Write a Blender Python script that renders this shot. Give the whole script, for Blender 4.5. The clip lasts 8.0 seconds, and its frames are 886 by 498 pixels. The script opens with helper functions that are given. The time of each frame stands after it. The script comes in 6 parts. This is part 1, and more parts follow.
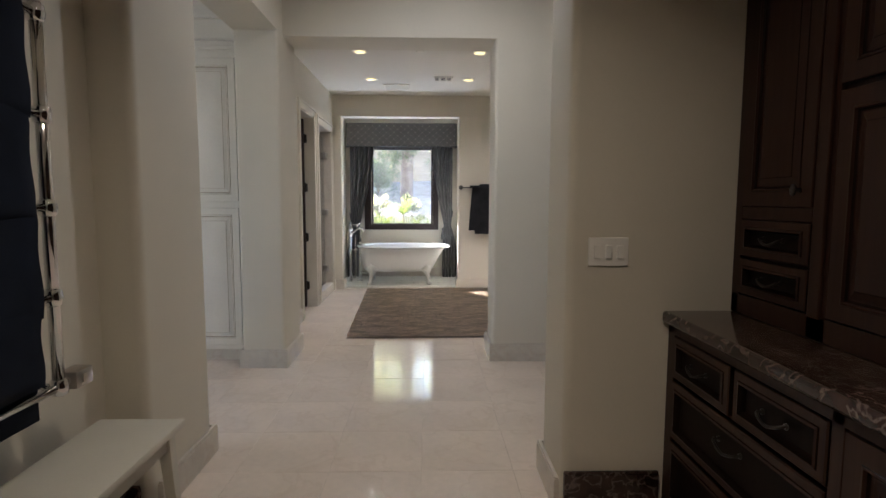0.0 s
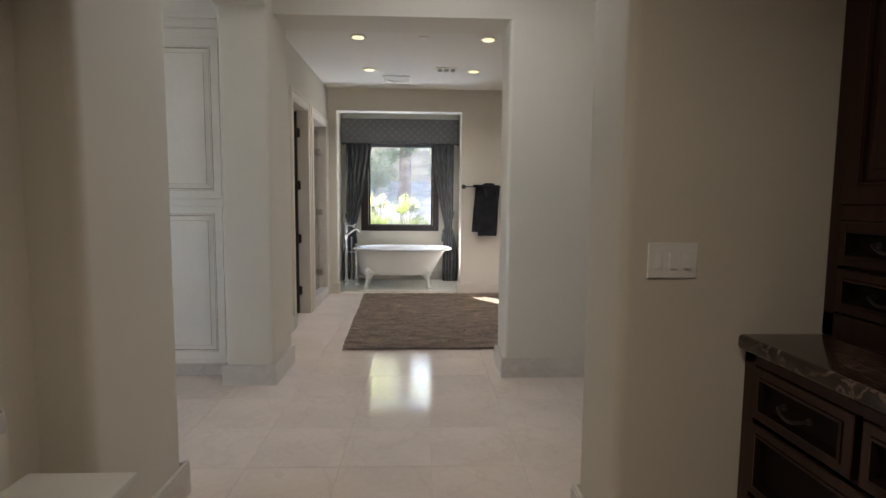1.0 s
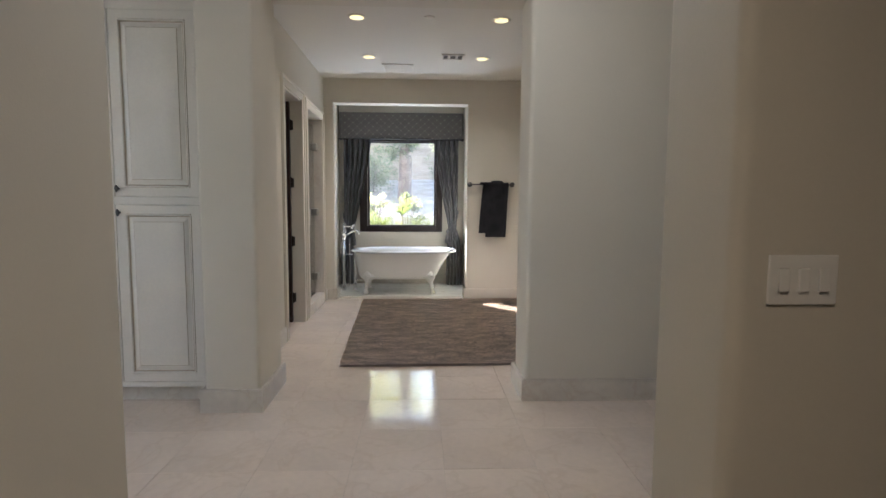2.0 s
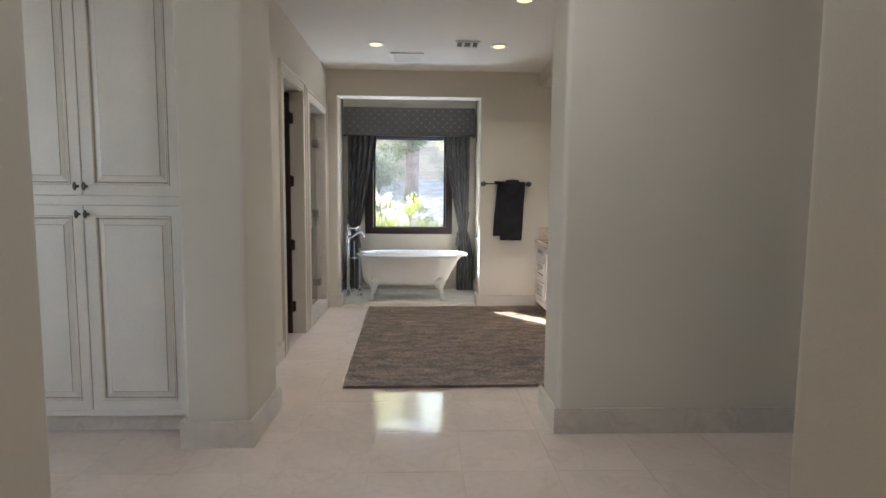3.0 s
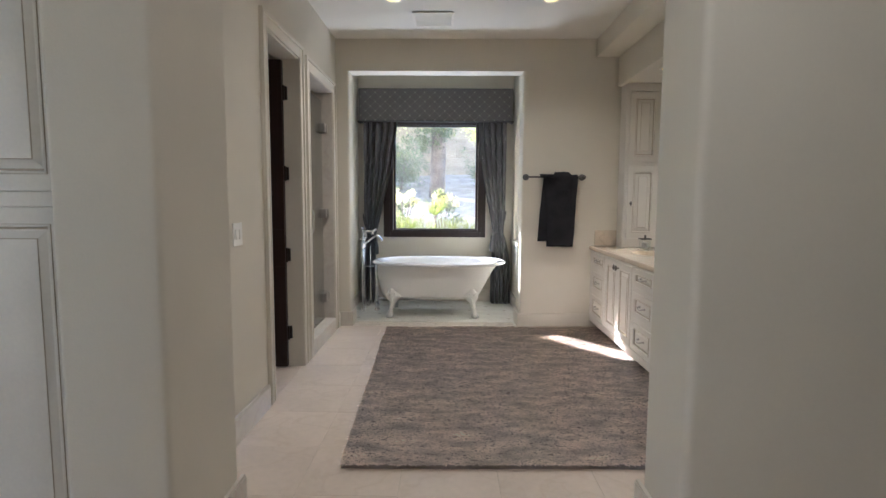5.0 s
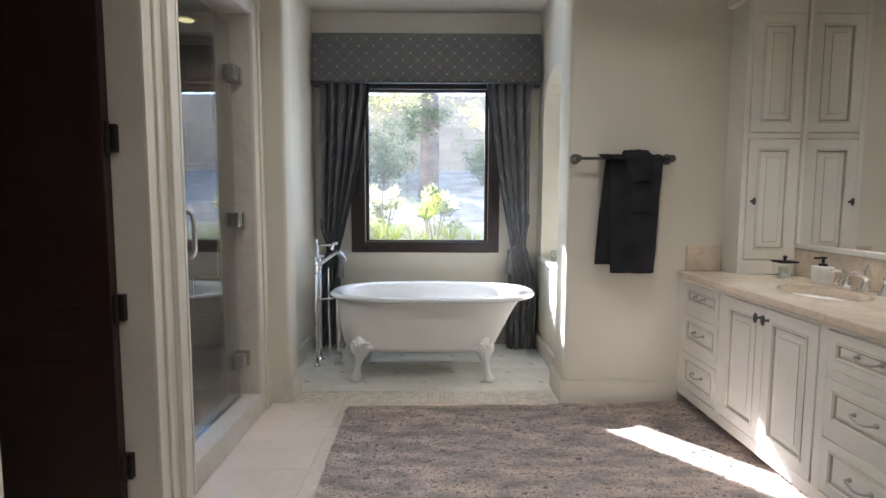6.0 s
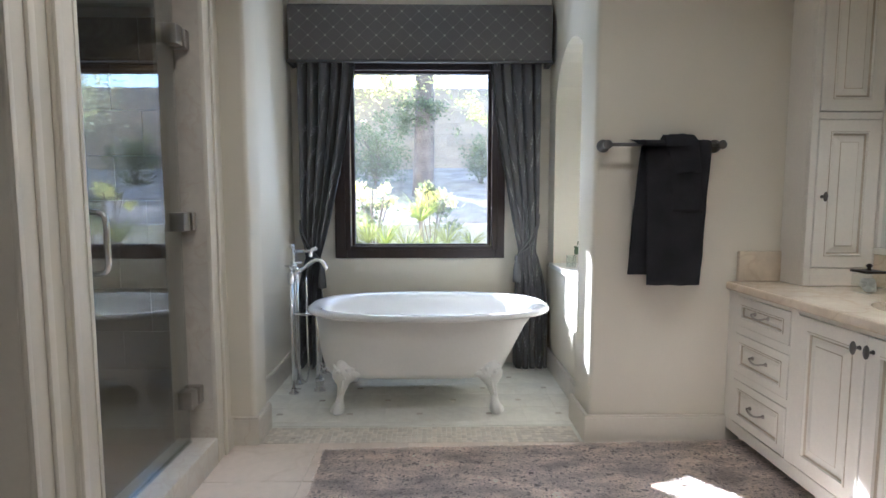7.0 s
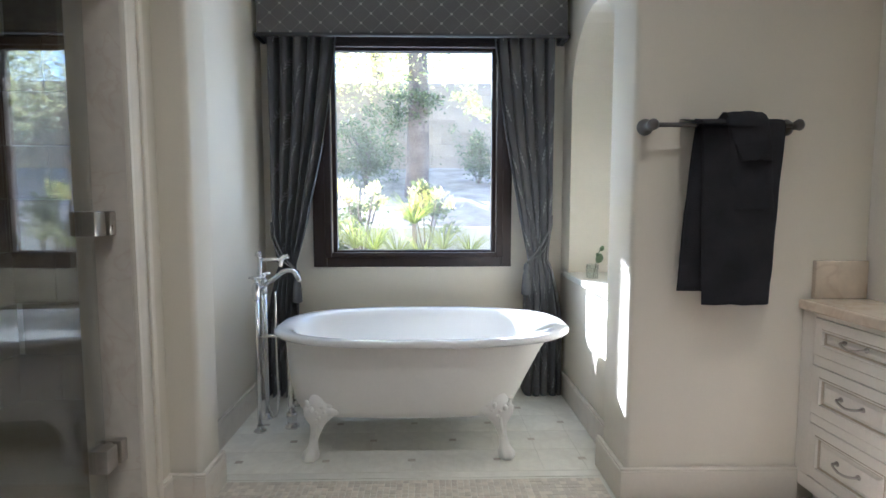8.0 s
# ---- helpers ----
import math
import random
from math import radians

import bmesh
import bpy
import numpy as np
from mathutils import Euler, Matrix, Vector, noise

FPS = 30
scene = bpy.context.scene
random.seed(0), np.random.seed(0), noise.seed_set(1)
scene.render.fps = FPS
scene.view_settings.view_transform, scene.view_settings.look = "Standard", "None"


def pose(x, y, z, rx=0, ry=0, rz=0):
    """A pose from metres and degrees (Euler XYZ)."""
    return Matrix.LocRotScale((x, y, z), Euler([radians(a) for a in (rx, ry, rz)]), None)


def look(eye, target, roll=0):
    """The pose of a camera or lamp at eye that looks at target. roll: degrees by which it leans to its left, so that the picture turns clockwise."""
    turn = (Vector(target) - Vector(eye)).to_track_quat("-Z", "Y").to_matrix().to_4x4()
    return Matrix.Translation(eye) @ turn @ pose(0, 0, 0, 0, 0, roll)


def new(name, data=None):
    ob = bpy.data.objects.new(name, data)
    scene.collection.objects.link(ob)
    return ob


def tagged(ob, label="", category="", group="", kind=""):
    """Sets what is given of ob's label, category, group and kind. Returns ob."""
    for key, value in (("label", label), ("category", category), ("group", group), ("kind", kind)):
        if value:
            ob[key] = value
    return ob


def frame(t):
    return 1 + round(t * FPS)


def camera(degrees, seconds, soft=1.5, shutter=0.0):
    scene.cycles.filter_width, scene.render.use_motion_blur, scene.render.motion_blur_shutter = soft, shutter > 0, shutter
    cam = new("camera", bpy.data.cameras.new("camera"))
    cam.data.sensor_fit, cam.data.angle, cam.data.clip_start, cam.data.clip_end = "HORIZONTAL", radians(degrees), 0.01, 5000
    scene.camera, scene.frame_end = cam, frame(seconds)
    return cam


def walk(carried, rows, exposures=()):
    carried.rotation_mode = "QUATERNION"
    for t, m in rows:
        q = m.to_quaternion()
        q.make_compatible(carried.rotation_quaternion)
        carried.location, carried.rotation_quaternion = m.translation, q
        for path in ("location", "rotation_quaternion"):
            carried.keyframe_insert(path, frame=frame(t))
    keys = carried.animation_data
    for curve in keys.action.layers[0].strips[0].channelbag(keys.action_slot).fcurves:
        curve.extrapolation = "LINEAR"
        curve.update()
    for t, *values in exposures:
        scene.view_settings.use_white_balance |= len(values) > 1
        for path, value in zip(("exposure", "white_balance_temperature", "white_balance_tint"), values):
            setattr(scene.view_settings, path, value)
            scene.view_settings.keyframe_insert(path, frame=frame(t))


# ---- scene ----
cam = camera(79.8, 8.0)
PATH = [
    (0, (0.441, 0.617, 1.282), (0.497, 2.607, 1.097), 0.2),
    (0.5, (0.402, 0.828, 1.276), (0.47, 2.819, 1.093), 0.3),
    (1, (0.363, 1.036, 1.261), (0.439, 3.026, 1.081), 0.5),
    (1.5, (0.333, 1.283, 1.254), (0.416, 3.273, 1.072), 0.4),
    (3, (0.229, 1.985, 1.25), (0.297, 3.975, 1.07), 0.5),
    (3.5, (0.212, 2.218, 1.249), (0.256, 4.21, 1.069), 0.5),
    (4, (0.21, 2.462, 1.239), (0.222, 4.454, 1.059), 0.4),
    (4.2, (0.215, 2.565, 1.24), (0.215, 4.557, 1.057), 0.4),
    (4.4, (0.214, 2.641, 1.241), (0.212, 4.633, 1.058), 0.38),
    (4.6, (0.209, 2.713, 1.244), (0.199, 4.705, 1.059), 0.36),
    (4.8, (0.199, 2.843, 1.247), (0.181, 4.834, 1.06), 0.35),
    (5.0, (0.186, 3.093, 1.247), (0.16, 5.085, 1.058), 0.33),
    (5.15, (0.173, 3.399, 1.245), (0.143, 5.39, 1.055), 0.31),
    (5.3, (0.159, 3.835, 1.239), (0.127, 5.826, 1.049), 0.3),
    (5.4, (0.145, 4.201, 1.223), (0.117, 6.192, 1.04), 0.1),
    (5.5, (0.131, 4.576, 1.219), (0.118, 6.567, 1.037), 0.3),
    (5.6, (0.141, 4.792, 1.216), (0.133, 6.784, 1.037), 0.1),
    (5.7, (0.147, 4.904, 1.214), (0.141, 6.896, 1.034), 0.2),
    (5.8, (0.143, 4.984, 1.21), (0.142, 6.976, 1.033), 0.2),
    (6, (0.125, 5.087, 1.209), (0.134, 7.079, 1.03), 0.2),
    (6.5, (0.108, 5.382, 1.198), (0.131, 7.374, 1.02), 0.1),
    (7, (0.108, 5.657, 1.193), (0.137, 7.649, 1.015), 0.0),
    (7.5, (0.101, 5.931, 1.189), (0.143, 7.923, 1.014), -0.0),
    (8, (0.101, 6.209, 1.168), (0.152, 8.201, 1.002), -0.0),
]
LOOK = (3.28, 5350, 14)
LATE = (3.12, 5020, 11)
walk(cam, [(t, look(eye, target, roll)) for t, eye, target, roll in PATH], exposures=[(0.0, *LOOK), (4.2, *LOOK), (8.0, *LATE)])
SKY_STRENGTH, SUN_STRENGTH, HALL_WATTS, WINDOW_WATTS, CAN_WATTS = 0.15, 5.0, 2.0, 2.7, 0.52
BOUNCE_FILL_WATTS = 6.0


# ---- world, sun and large lights ----
SUN_AZ, SUN_EL = Vector((-0.625, 0.781)), radians(31.2)
world = bpy.data.worlds.new("daylight")
scene.world = world
world.use_nodes = True
sky = world.node_tree.nodes.new("ShaderNodeTexSky")
sky.sky_type, sky.sun_disc = "NISHITA", False
sky.sun_elevation = SUN_EL
sky.sun_rotation = math.atan2(SUN_AZ.x, SUN_AZ.y)
world.node_tree.links.new(sky.outputs[0], world.node_tree.nodes["Background"].inputs[0])
world.node_tree.nodes["Background"].inputs[1].default_value = SKY_STRENGTH

sun_data = bpy.data.lights.new("sun", "SUN")
sun_data.energy, sun_data.angle, sun_data.color = SUN_STRENGTH, radians(0.5), (1.0, 0.93, 0.82)
sun = new("sun", sun_data)
sun.matrix_world = look((-8, 18, 9), (-8 + 0.625 * math.cos(SUN_EL), 18 - 0.781 * math.cos(SUN_EL), 9 - math.sin(SUN_EL)))


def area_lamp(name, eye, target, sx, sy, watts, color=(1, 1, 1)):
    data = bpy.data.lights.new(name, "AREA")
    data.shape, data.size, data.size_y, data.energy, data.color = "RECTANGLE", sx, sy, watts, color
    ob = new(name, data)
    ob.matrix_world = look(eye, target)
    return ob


def disc_lamp(name, x, y, z, r, watts, color=(1.0, 0.88, 0.71), spread=130):
    data = bpy.data.lights.new(name, "AREA")
    data.shape, data.size, data.energy, data.color = "DISK", 2 * r, watts, color
    data.spread = radians(spread)
    ob = new(name, data)
    ob.matrix_world = look((x, y, z), (x, y + 0.001, z - 1))
    return ob


area_lamp("window_daylight_hall", (-5.0, 2.2, 1.8), (0, 3.4, 1.3), 0.8, 1.3, HALL_WATTS, (0.86, 0.93, 1.0))
area_lamp("window_daylight_bath", (-0.15, 10.3, 2.75), (0.05, 8.3, 0.9), 1.3, 0.8, WINDOW_WATTS, (0.82, 0.91, 1.0))
# Added fill lamp below the sill, standing in for sun bounced off the ground
area_lamp("ground_bounce_fill", (0.0, 10.02, 0.66), (0.0, 8.9, 2.3), 1.1, 0.45, BOUNCE_FILL_WATTS, (0.90, 0.95, 1.0))
DOWNLIGHTS = [(-0.23, 6.0, 2.732), (0.95, 6.0, 2.732), (-0.248, 7.19, 2.732), (0.929, 7.19, 2.732)]
for x, y, z in DOWNLIGHTS:
    disc_lamp("downlight_or_fill_lamp", x, y, z - 0.03, 0.05, CAN_WATTS * ((1.1 if x > 0 else 1.25) if y > 7 else 0.5))
disc_lamp("downlight_or_fill_lamp", 1.93, 7.47, 2.27, 0.05, CAN_WATTS * 0.45, spread=75)
disc_lamp("downlight_or_fill_lamp", 1.93, 6.1, 2.27, 0.05, CAN_WATTS * 0.2, spread=75)
disc_lamp("downlight_or_fill_lamp", -1.66, 8.92, 2.44, 0.05, CAN_WATTS * 0.3)
# Hall fill lamps, unseen and added to brighten the walls
for x, k in ((0.55, 2.4), (1.9, 0.1)):
    disc_lamp("downlight_or_fill_lamp", x, 3.72, 3.02, 0.05, CAN_WATTS * k, (1.0, 0.92, 0.80), spread=176)
# Dressing-room fill lamps, likewise unseen and added
for y, k in ((0.0, 0.35), (1.55, 1.6)):
    disc_lamp("downlight_or_fill_lamp", 0.45, y, 2.70, 0.05, CAN_WATTS * k, (1.0, 0.79, 0.53))

# ---- materials ----


def rgb(c):
    return (c[0], c[1], c[2], 1.0)


def material(name, base, rough=0.5, metal=0.0, spec=0.5, var=0.06, scale=3.0, fine=60.0, bump=0.0, bump_scale=80.0, coat=0.0, per_object=0.0):
    """A surface with tone variation at two scales, fine relief and, where wanted, a shift from piece to piece."""
    m = bpy.data.materials.new(name)
    m.use_nodes = True
    nt = m.node_tree
    n, l = nt.nodes, nt.links
    b = n["Principled BSDF"]
    co = n.new("ShaderNodeTexCoord")
    big = n.new("ShaderNodeTexNoise")
    big.inputs["Scale"].default_value, big.inputs["Detail"].default_value = scale, 5
    small = n.new("ShaderNodeTexNoise")
    small.inputs["Scale"].default_value, small.inputs["Detail"].default_value = fine, 4
    l.new(co.outputs["Object"], big.inputs["Vector"])
    l.new(co.outputs["Object"], small.inputs["Vector"])
    add = n.new("ShaderNodeMath")
    add.operation = "MULTIPLY_ADD"
    l.new(small.outputs["Fac"], add.inputs[0])
    add.inputs[1].default_value = 0.5
    l.new(big.outputs["Fac"], add.inputs[2])
    rng = n.new("ShaderNodeMapRange")
    rng.inputs["From Min"].default_value, rng.inputs["From Max"].default_value = 0.4, 1.1
    rng.inputs["To Min"].default_value, rng.inputs["To Max"].default_value = 1 - var * 1.5, 1 + var * 1.5
    l.new(add.outputs[0], rng.inputs["Value"])
    val = rng.outputs[0]
    if per_object:
        info = n.new("ShaderNodeObjectInfo")
        r2 = n.new("ShaderNodeMapRange")
        r2.inputs["To Min"].default_value, r2.inputs["To Max"].default_value = 1 - per_object, 1 + per_object
        l.new(info.outputs["Random"], r2.inputs["Value"])
        mul = n.new("ShaderNodeMath")
        mul.operation = "MULTIPLY"
        l.new(val, mul.inputs[0])
        l.new(r2.outputs[0], mul.inputs[1])
        val = mul.outputs[0]
    sc = n.new("ShaderNodeVectorMath")
    sc.operation = "SCALE"
    sc.inputs[0].default_value = base
    l.new(val, sc.inputs["Scale"])
    l.new(sc.outputs[0], b.inputs["Base Color"])
    b.inputs["Metallic"].default_value = metal
    b.inputs["Specular IOR Level"].default_value = spec
    rr = n.new("ShaderNodeMapRange")
    rr.inputs["To Min"].default_value, rr.inputs["To Max"].default_value = max(0.02, rough * 0.8), min(1, rough * 1.2)
    l.new(small.outputs["Fac"], rr.inputs["Value"])
    l.new(rr.outputs[0], b.inputs["Roughness"])
    b.inputs["Coat Weight"].default_value = coat
    if bump:
        bn = n.new("ShaderNodeTexNoise")
        bn.inputs["Scale"].default_value, bn.inputs["Detail"].default_value = bump_scale, 3
        l.new(co.outputs["Object"], bn.inputs["Vector"])
        bp = n.new("ShaderNodeBump")
        bp.inputs["Strength"].default_value, bp.inputs["Distance"].default_value = bump, 0.004
        l.new(bn.outputs["Fac"], bp.inputs["Height"])
        l.new(bp.outputs[0], b.inputs["Normal"])
    return m


def veined(name, base, vein, rough, scale=2.5, amount=0.5, width=0.08, per_object=0.0, contrast=0.1):
    """Polished stone: soft clouds and thin warped veins."""
    m = material(name, base, rough, var=contrast, scale=scale, fine=25.0, per_object=per_object)
    nt = m.node_tree
    n, l = nt.nodes, nt.links
    b = n["Principled BSDF"]
    old = b.inputs["Base Color"].links[0].from_socket
    co = next(x for x in n if x.type == "TEX_COORD")
    warp = n.new("ShaderNodeTexNoise")
    warp.inputs["Scale"].default_value, warp.inputs["Detail"].default_value = scale * 1.6, 8
    warp.inputs["Distortion"].default_value = 0.5
    geo = n.new("ShaderNodeNewGeometry")
    info = n.new("ShaderNodeObjectInfo")
    shift = n.new("ShaderNodeVectorMath")
    shift.operation = "SCALE"
    shift.inputs[0].default_value = (13.0, 7.0, 5.0)
    l.new(info.outputs["Random"], shift.inputs["Scale"])
    plus = n.new("ShaderNodeVectorMath")
    l.new(geo.outputs["Position"], plus.inputs[0])
    if per_object:
        l.new(shift.outputs[0], plus.inputs[1])
    l.new(plus.outputs[0], warp.inputs["Vector"])
    ramp = n.new("ShaderNodeValToRGB")
    e = ramp.color_ramp.elements
    e[0].position, e[0].color = 0.5 - width, (0, 0, 0, 1)
    e[1].position, e[1].color = 0.5 + width, (0, 0, 0, 1)
    mid = e.new(0.5)
    mid.color = (1, 1, 1, 1)
    l.new(warp.outputs["Fac"], ramp.inputs[0])
    fac = n.new("ShaderNodeMath")
    fac.operation = "MULTIPLY"
    fac.inputs[1].default_value = amount
    l.new(ramp.outputs[0], fac.inputs[0])
    mix = n.new("ShaderNodeMixRGB")
    l.new(fac.outputs[0], mix.inputs[0])
    l.new(old, mix.inputs[1])
    mix.inputs[2].default_value = rgb(vein)
    l.new(mix.outputs[0], b.inputs["Base Color"])
    return m


def grain(name, base, dark, rough, axis=2, scale=14.0):
    """Stained wood with grain along one axis."""
    m = material(name, base, rough, var=0.12, scale=4, fine=50)
    nt = m.node_tree
    n, l = nt.nodes, nt.links
    b = n["Principled BSDF"]
    old = b.inputs["Base Color"].links[0].from_socket
    geo = n.new("ShaderNodeNewGeometry")
    mp = n.new("ShaderNodeMapping")
    s = [scale * 3, scale * 3, scale * 3]
    s[axis] = scale * 0.15
    mp.inputs["Scale"].default_value = s
    l.new(geo.outputs["Position"], mp.inputs["Vector"])
    nz = n.new("ShaderNodeTexNoise")
    nz.inputs["Scale"].default_value, nz.inputs["Detail"].default_value = 1.0, 6
    l.new(mp.outputs[0], nz.inputs["Vector"])
    mix = n.new("ShaderNodeMixRGB")
    l.new(nz.outputs["Fac"], mix.inputs[0])
    l.new(old, mix.inputs[1])
    mix.inputs[2].default_value = rgb(dark)
    l.new(mix.outputs[0], b.inputs["Base Color"])
    bp = n.new("ShaderNodeBump")
    bp.inputs["Strength"].default_value, bp.inputs["Distance"].default_value = 0.15, 0.002
    l.new(nz.outputs["Fac"], bp.inputs["Height"])
    l.new(bp.outputs[0], b.inputs["Normal"])
    return m


def math_node(n, l, op, a, b=None, c=None):
    k = n.new("ShaderNodeMath")
    k.operation = op
    for i, v in enumerate((a, b, c)):
        if v is None:
            continue
        if isinstance(v, (int, float)):
            k.inputs[i].default_value = v
        else:
            l.new(v, k.inputs[i])
    return k.outputs[0]


def glass_mat(name, tint=(1, 1, 1), rough=0.0, gloss=0.04, glare_veil=0.0):
    """A thin clear pane: it lets light through unbent and mirrors by its Fresnel gloss."""
    m = bpy.data.materials.new(name)
    m.use_nodes = True
    n, l = m.node_tree.nodes, m.node_tree.links
    out = n["Material Output"]
    n.remove(n["Principled BSDF"])
    tr = n.new("ShaderNodeBsdfTransparent")
    tr.inputs[0].default_value = rgb(tint)
    gl = n.new("ShaderNodeBsdfGlossy")
    gl.inputs["Roughness"].default_value = rough
    lw = n.new("ShaderNodeLayerWeight")
    lw.inputs[0].default_value = 0.5
    pw = math_node(n, l, "MULTIPLY_ADD", math_node(n, l, "POWER", lw.outputs["Facing"], 5.0), 0.95, gloss)
    mx = n.new("ShaderNodeMixShader")
    l.new(pw, mx.inputs[0])
    l.new(tr.outputs[0], mx.inputs[1])
    l.new(gl.outputs[0], mx.inputs[2])
    # Translucent layer that stands in for glare hazing the pane
    if glare_veil:
        tl = n.new("ShaderNodeBsdfTranslucent")
        film = n.new("ShaderNodeMixShader")
        film.inputs[0].default_value = glare_veil
        l.new(mx.outputs[0], film.inputs[1])
        l.new(tl.outputs[0], film.inputs[2])
        mx = film
    l.new(mx.outputs[0], out.inputs[0])
    return m


def glow(name, color, strength):
    m = bpy.data.materials.new(name)
    m.use_nodes = True
    b = m.node_tree.nodes["Principled BSDF"]
    b.inputs["Base Color"].default_value = rgb(color)
    b.inputs["Emission Color"].default_value = rgb(color)
    b.inputs["Emission Strength"].default_value = strength
    return m


def leaf_mat(name, base, trans=0.5, low=0.55, high=1.4, blotch=0.0):
    """Leaves that let sunlight through."""
    m = bpy.data.materials.new(name)
    m.use_nodes = True
    n, l = m.node_tree.nodes, m.node_tree.links
    out, b = n["Material Output"], n["Principled BSDF"]
    geo = n.new("ShaderNodeNewGeometry")
    rng = n.new("ShaderNodeMapRange")
    rng.inputs["To Min"].default_value, rng.inputs["To Max"].default_value = low, high
    l.new(geo.outputs["Random Per Island"], rng.inputs["Value"])
    sc = n.new("ShaderNodeVectorMath")
    sc.operation = "SCALE"
    sc.inputs[0].default_value = base
    val = rng.outputs[0]
    if blotch:
        nz = n.new("ShaderNodeTexNoise")
        nz.inputs["Scale"].default_value, nz.inputs["Detail"].default_value = 7.0, 4
        stretch = n.new("ShaderNodeMapping")
        stretch.inputs["Scale"].default_value = (0.8, 1.9, 1.0)
        l.new(geo.outputs["Position"], stretch.inputs["Vector"])
        l.new(stretch.outputs[0], nz.inputs["Vector"])
        r3 = n.new("ShaderNodeMapRange")
        r3.inputs["From Min"].default_value, r3.inputs["From Max"].default_value = 0.3, 0.7
        r3.inputs["To Min"].default_value, r3.inputs["To Max"].default_value = 1 - blotch, 1 + blotch
        l.new(nz.outputs["Fac"], r3.inputs["Value"])
        val = math_node(n, l, "MULTIPLY", val, r3.outputs[0])
    l.new(val, sc.inputs["Scale"])
    l.new(sc.outputs[0], b.inputs["Base Color"])
    b.inputs["Roughness"].default_value = 0.5
    tl = n.new("ShaderNodeBsdfTranslucent")
    sc2 = n.new("ShaderNodeVectorMath")
    sc2.operation = "MULTIPLY"
    sc2.inputs[1].default_value = (1.6, 1.5, 0.7)
    l.new(sc.outputs[0], sc2.inputs[0])
    l.new(sc2.outputs[0], tl.inputs[0])
    mx = n.new("ShaderNodeMixShader")
    mx.inputs[0].default_value = trans
    l.new(b.outputs[0], mx.inputs[1])
    l.new(tl.outputs[0], mx.inputs[2])
    l.new(mx.outputs[0], out.inputs[0])
    return m


def fabric(name, base, thread, pattern):
    """Woven drapery fabric; pattern 'lattice' has thin diagonal lines with knots, 'sprig' has scattered pale twigs."""
    m = material(name, base, 0.75, var=0.1, scale=6, fine=400, bump=0.3, bump_scale=900, spec=0.3)
    n, l = m.node_tree.nodes, m.node_tree.links
    b = n["Principled BSDF"]
    b.inputs["Sheen Weight"].default_value = 0.25
    old = b.inputs["Base Color"].links[0].from_socket
    if pattern == "lattice":
        geo = n.new("ShaderNodeNewGeometry")
        sep = n.new("ShaderNodeSeparateXYZ")
        l.new(geo.outputs["Position"], sep.inputs[0])
        u = math_node(n, l, "MULTIPLY", sep.outputs[0], 1 / 0.115)
        v = math_node(n, l, "MULTIPLY", sep.outputs[2], 1 / 0.105)
        a = math_node(n, l, "ADD", u, v)
        c = math_node(n, l, "SUBTRACT", u, v)
        fa = math_node(n, l, "ABSOLUTE", math_node(n, l, "SUBTRACT", math_node(n, l, "FRACT", a), 0.5))
        fc = math_node(n, l, "ABSOLUTE", math_node(n, l, "SUBTRACT", math_node(n, l, "FRACT", c), 0.5))
        line = math_node(n, l, "MULTIPLY", math_node(n, l, "LESS_THAN", math_node(n, l, "MINIMUM", fa, fc), 0.03), 0.14)
        knot = math_node(n, l, "LESS_THAN", math_node(n, l, "ADD", fa, fc), 0.12)
        fac = math_node(n, l, "MAXIMUM", line, math_node(n, l, "MULTIPLY", knot, 0.65))
    else:
        # Feathered twigs in staggered rows, each row leaning the other way
        uv = n.new("ShaderNodeUVMap")
        sep = n.new("ShaderNodeSeparateXYZ")
        l.new(uv.outputs[0], sep.inputs[0])
        u = math_node(n, l, "MULTIPLY", sep.outputs[0], 1 / 0.088)
        col = math_node(n, l, "FLOOR", u)
        odd = math_node(n, l, "FRACT", math_node(n, l, "MULTIPLY", col, 0.5))
        v = math_node(n, l, "ADD", math_node(n, l, "MULTIPLY", sep.outputs[1], 1 / 0.15), math_node(n, l, "FRACT", math_node(n, l, "MULTIPLY", col, 0.618)))
        a = math_node(n, l, "MULTIPLY", math_node(n, l, "SUBTRACT", math_node(n, l, "FRACT", u), 0.5), 0.088)
        c = math_node(n, l, "MULTIPLY", math_node(n, l, "SUBTRACT", math_node(n, l, "FRACT", v), 0.5), 0.15)
        lean = math_node(n, l, "MULTIPLY_ADD", odd, 2.0, -0.5)
        a = math_node(n, l, "SUBTRACT", a, math_node(n, l, "MULTIPLY", c, lean))
        aa = math_node(n, l, "ABSOLUTE", a)
        room = math_node(n, l, "MULTIPLY_ADD", math_node(n, l, "ABSOLUTE", c), -0.30, 0.019)
        leafs = math_node(n, l, "LESS_THAN", math_node(n, l, "FRACT", math_node(n, l, "MULTIPLY_ADD", aa, 45.0, math_node(n, l, "MULTIPLY", c, 42.0))), 0.42)
        leafs = math_node(n, l, "MULTIPLY", leafs, math_node(n, l, "LESS_THAN", aa, room))
        some = math_node(n, l, "FRACT", math_node(n, l, "ADD", math_node(n, l, "MULTIPLY", col, 0.37), math_node(n, l, "MULTIPLY", math_node(n, l, "FLOOR", v), 0.61)))
        some = math_node(n, l, "LESS_THAN", some, 0.55)
        stem = math_node(n, l, "MULTIPLY", math_node(n, l, "LESS_THAN", aa, 0.0016), math_node(n, l, "LESS_THAN", math_node(n, l, "ABSOLUTE", c), 0.045))
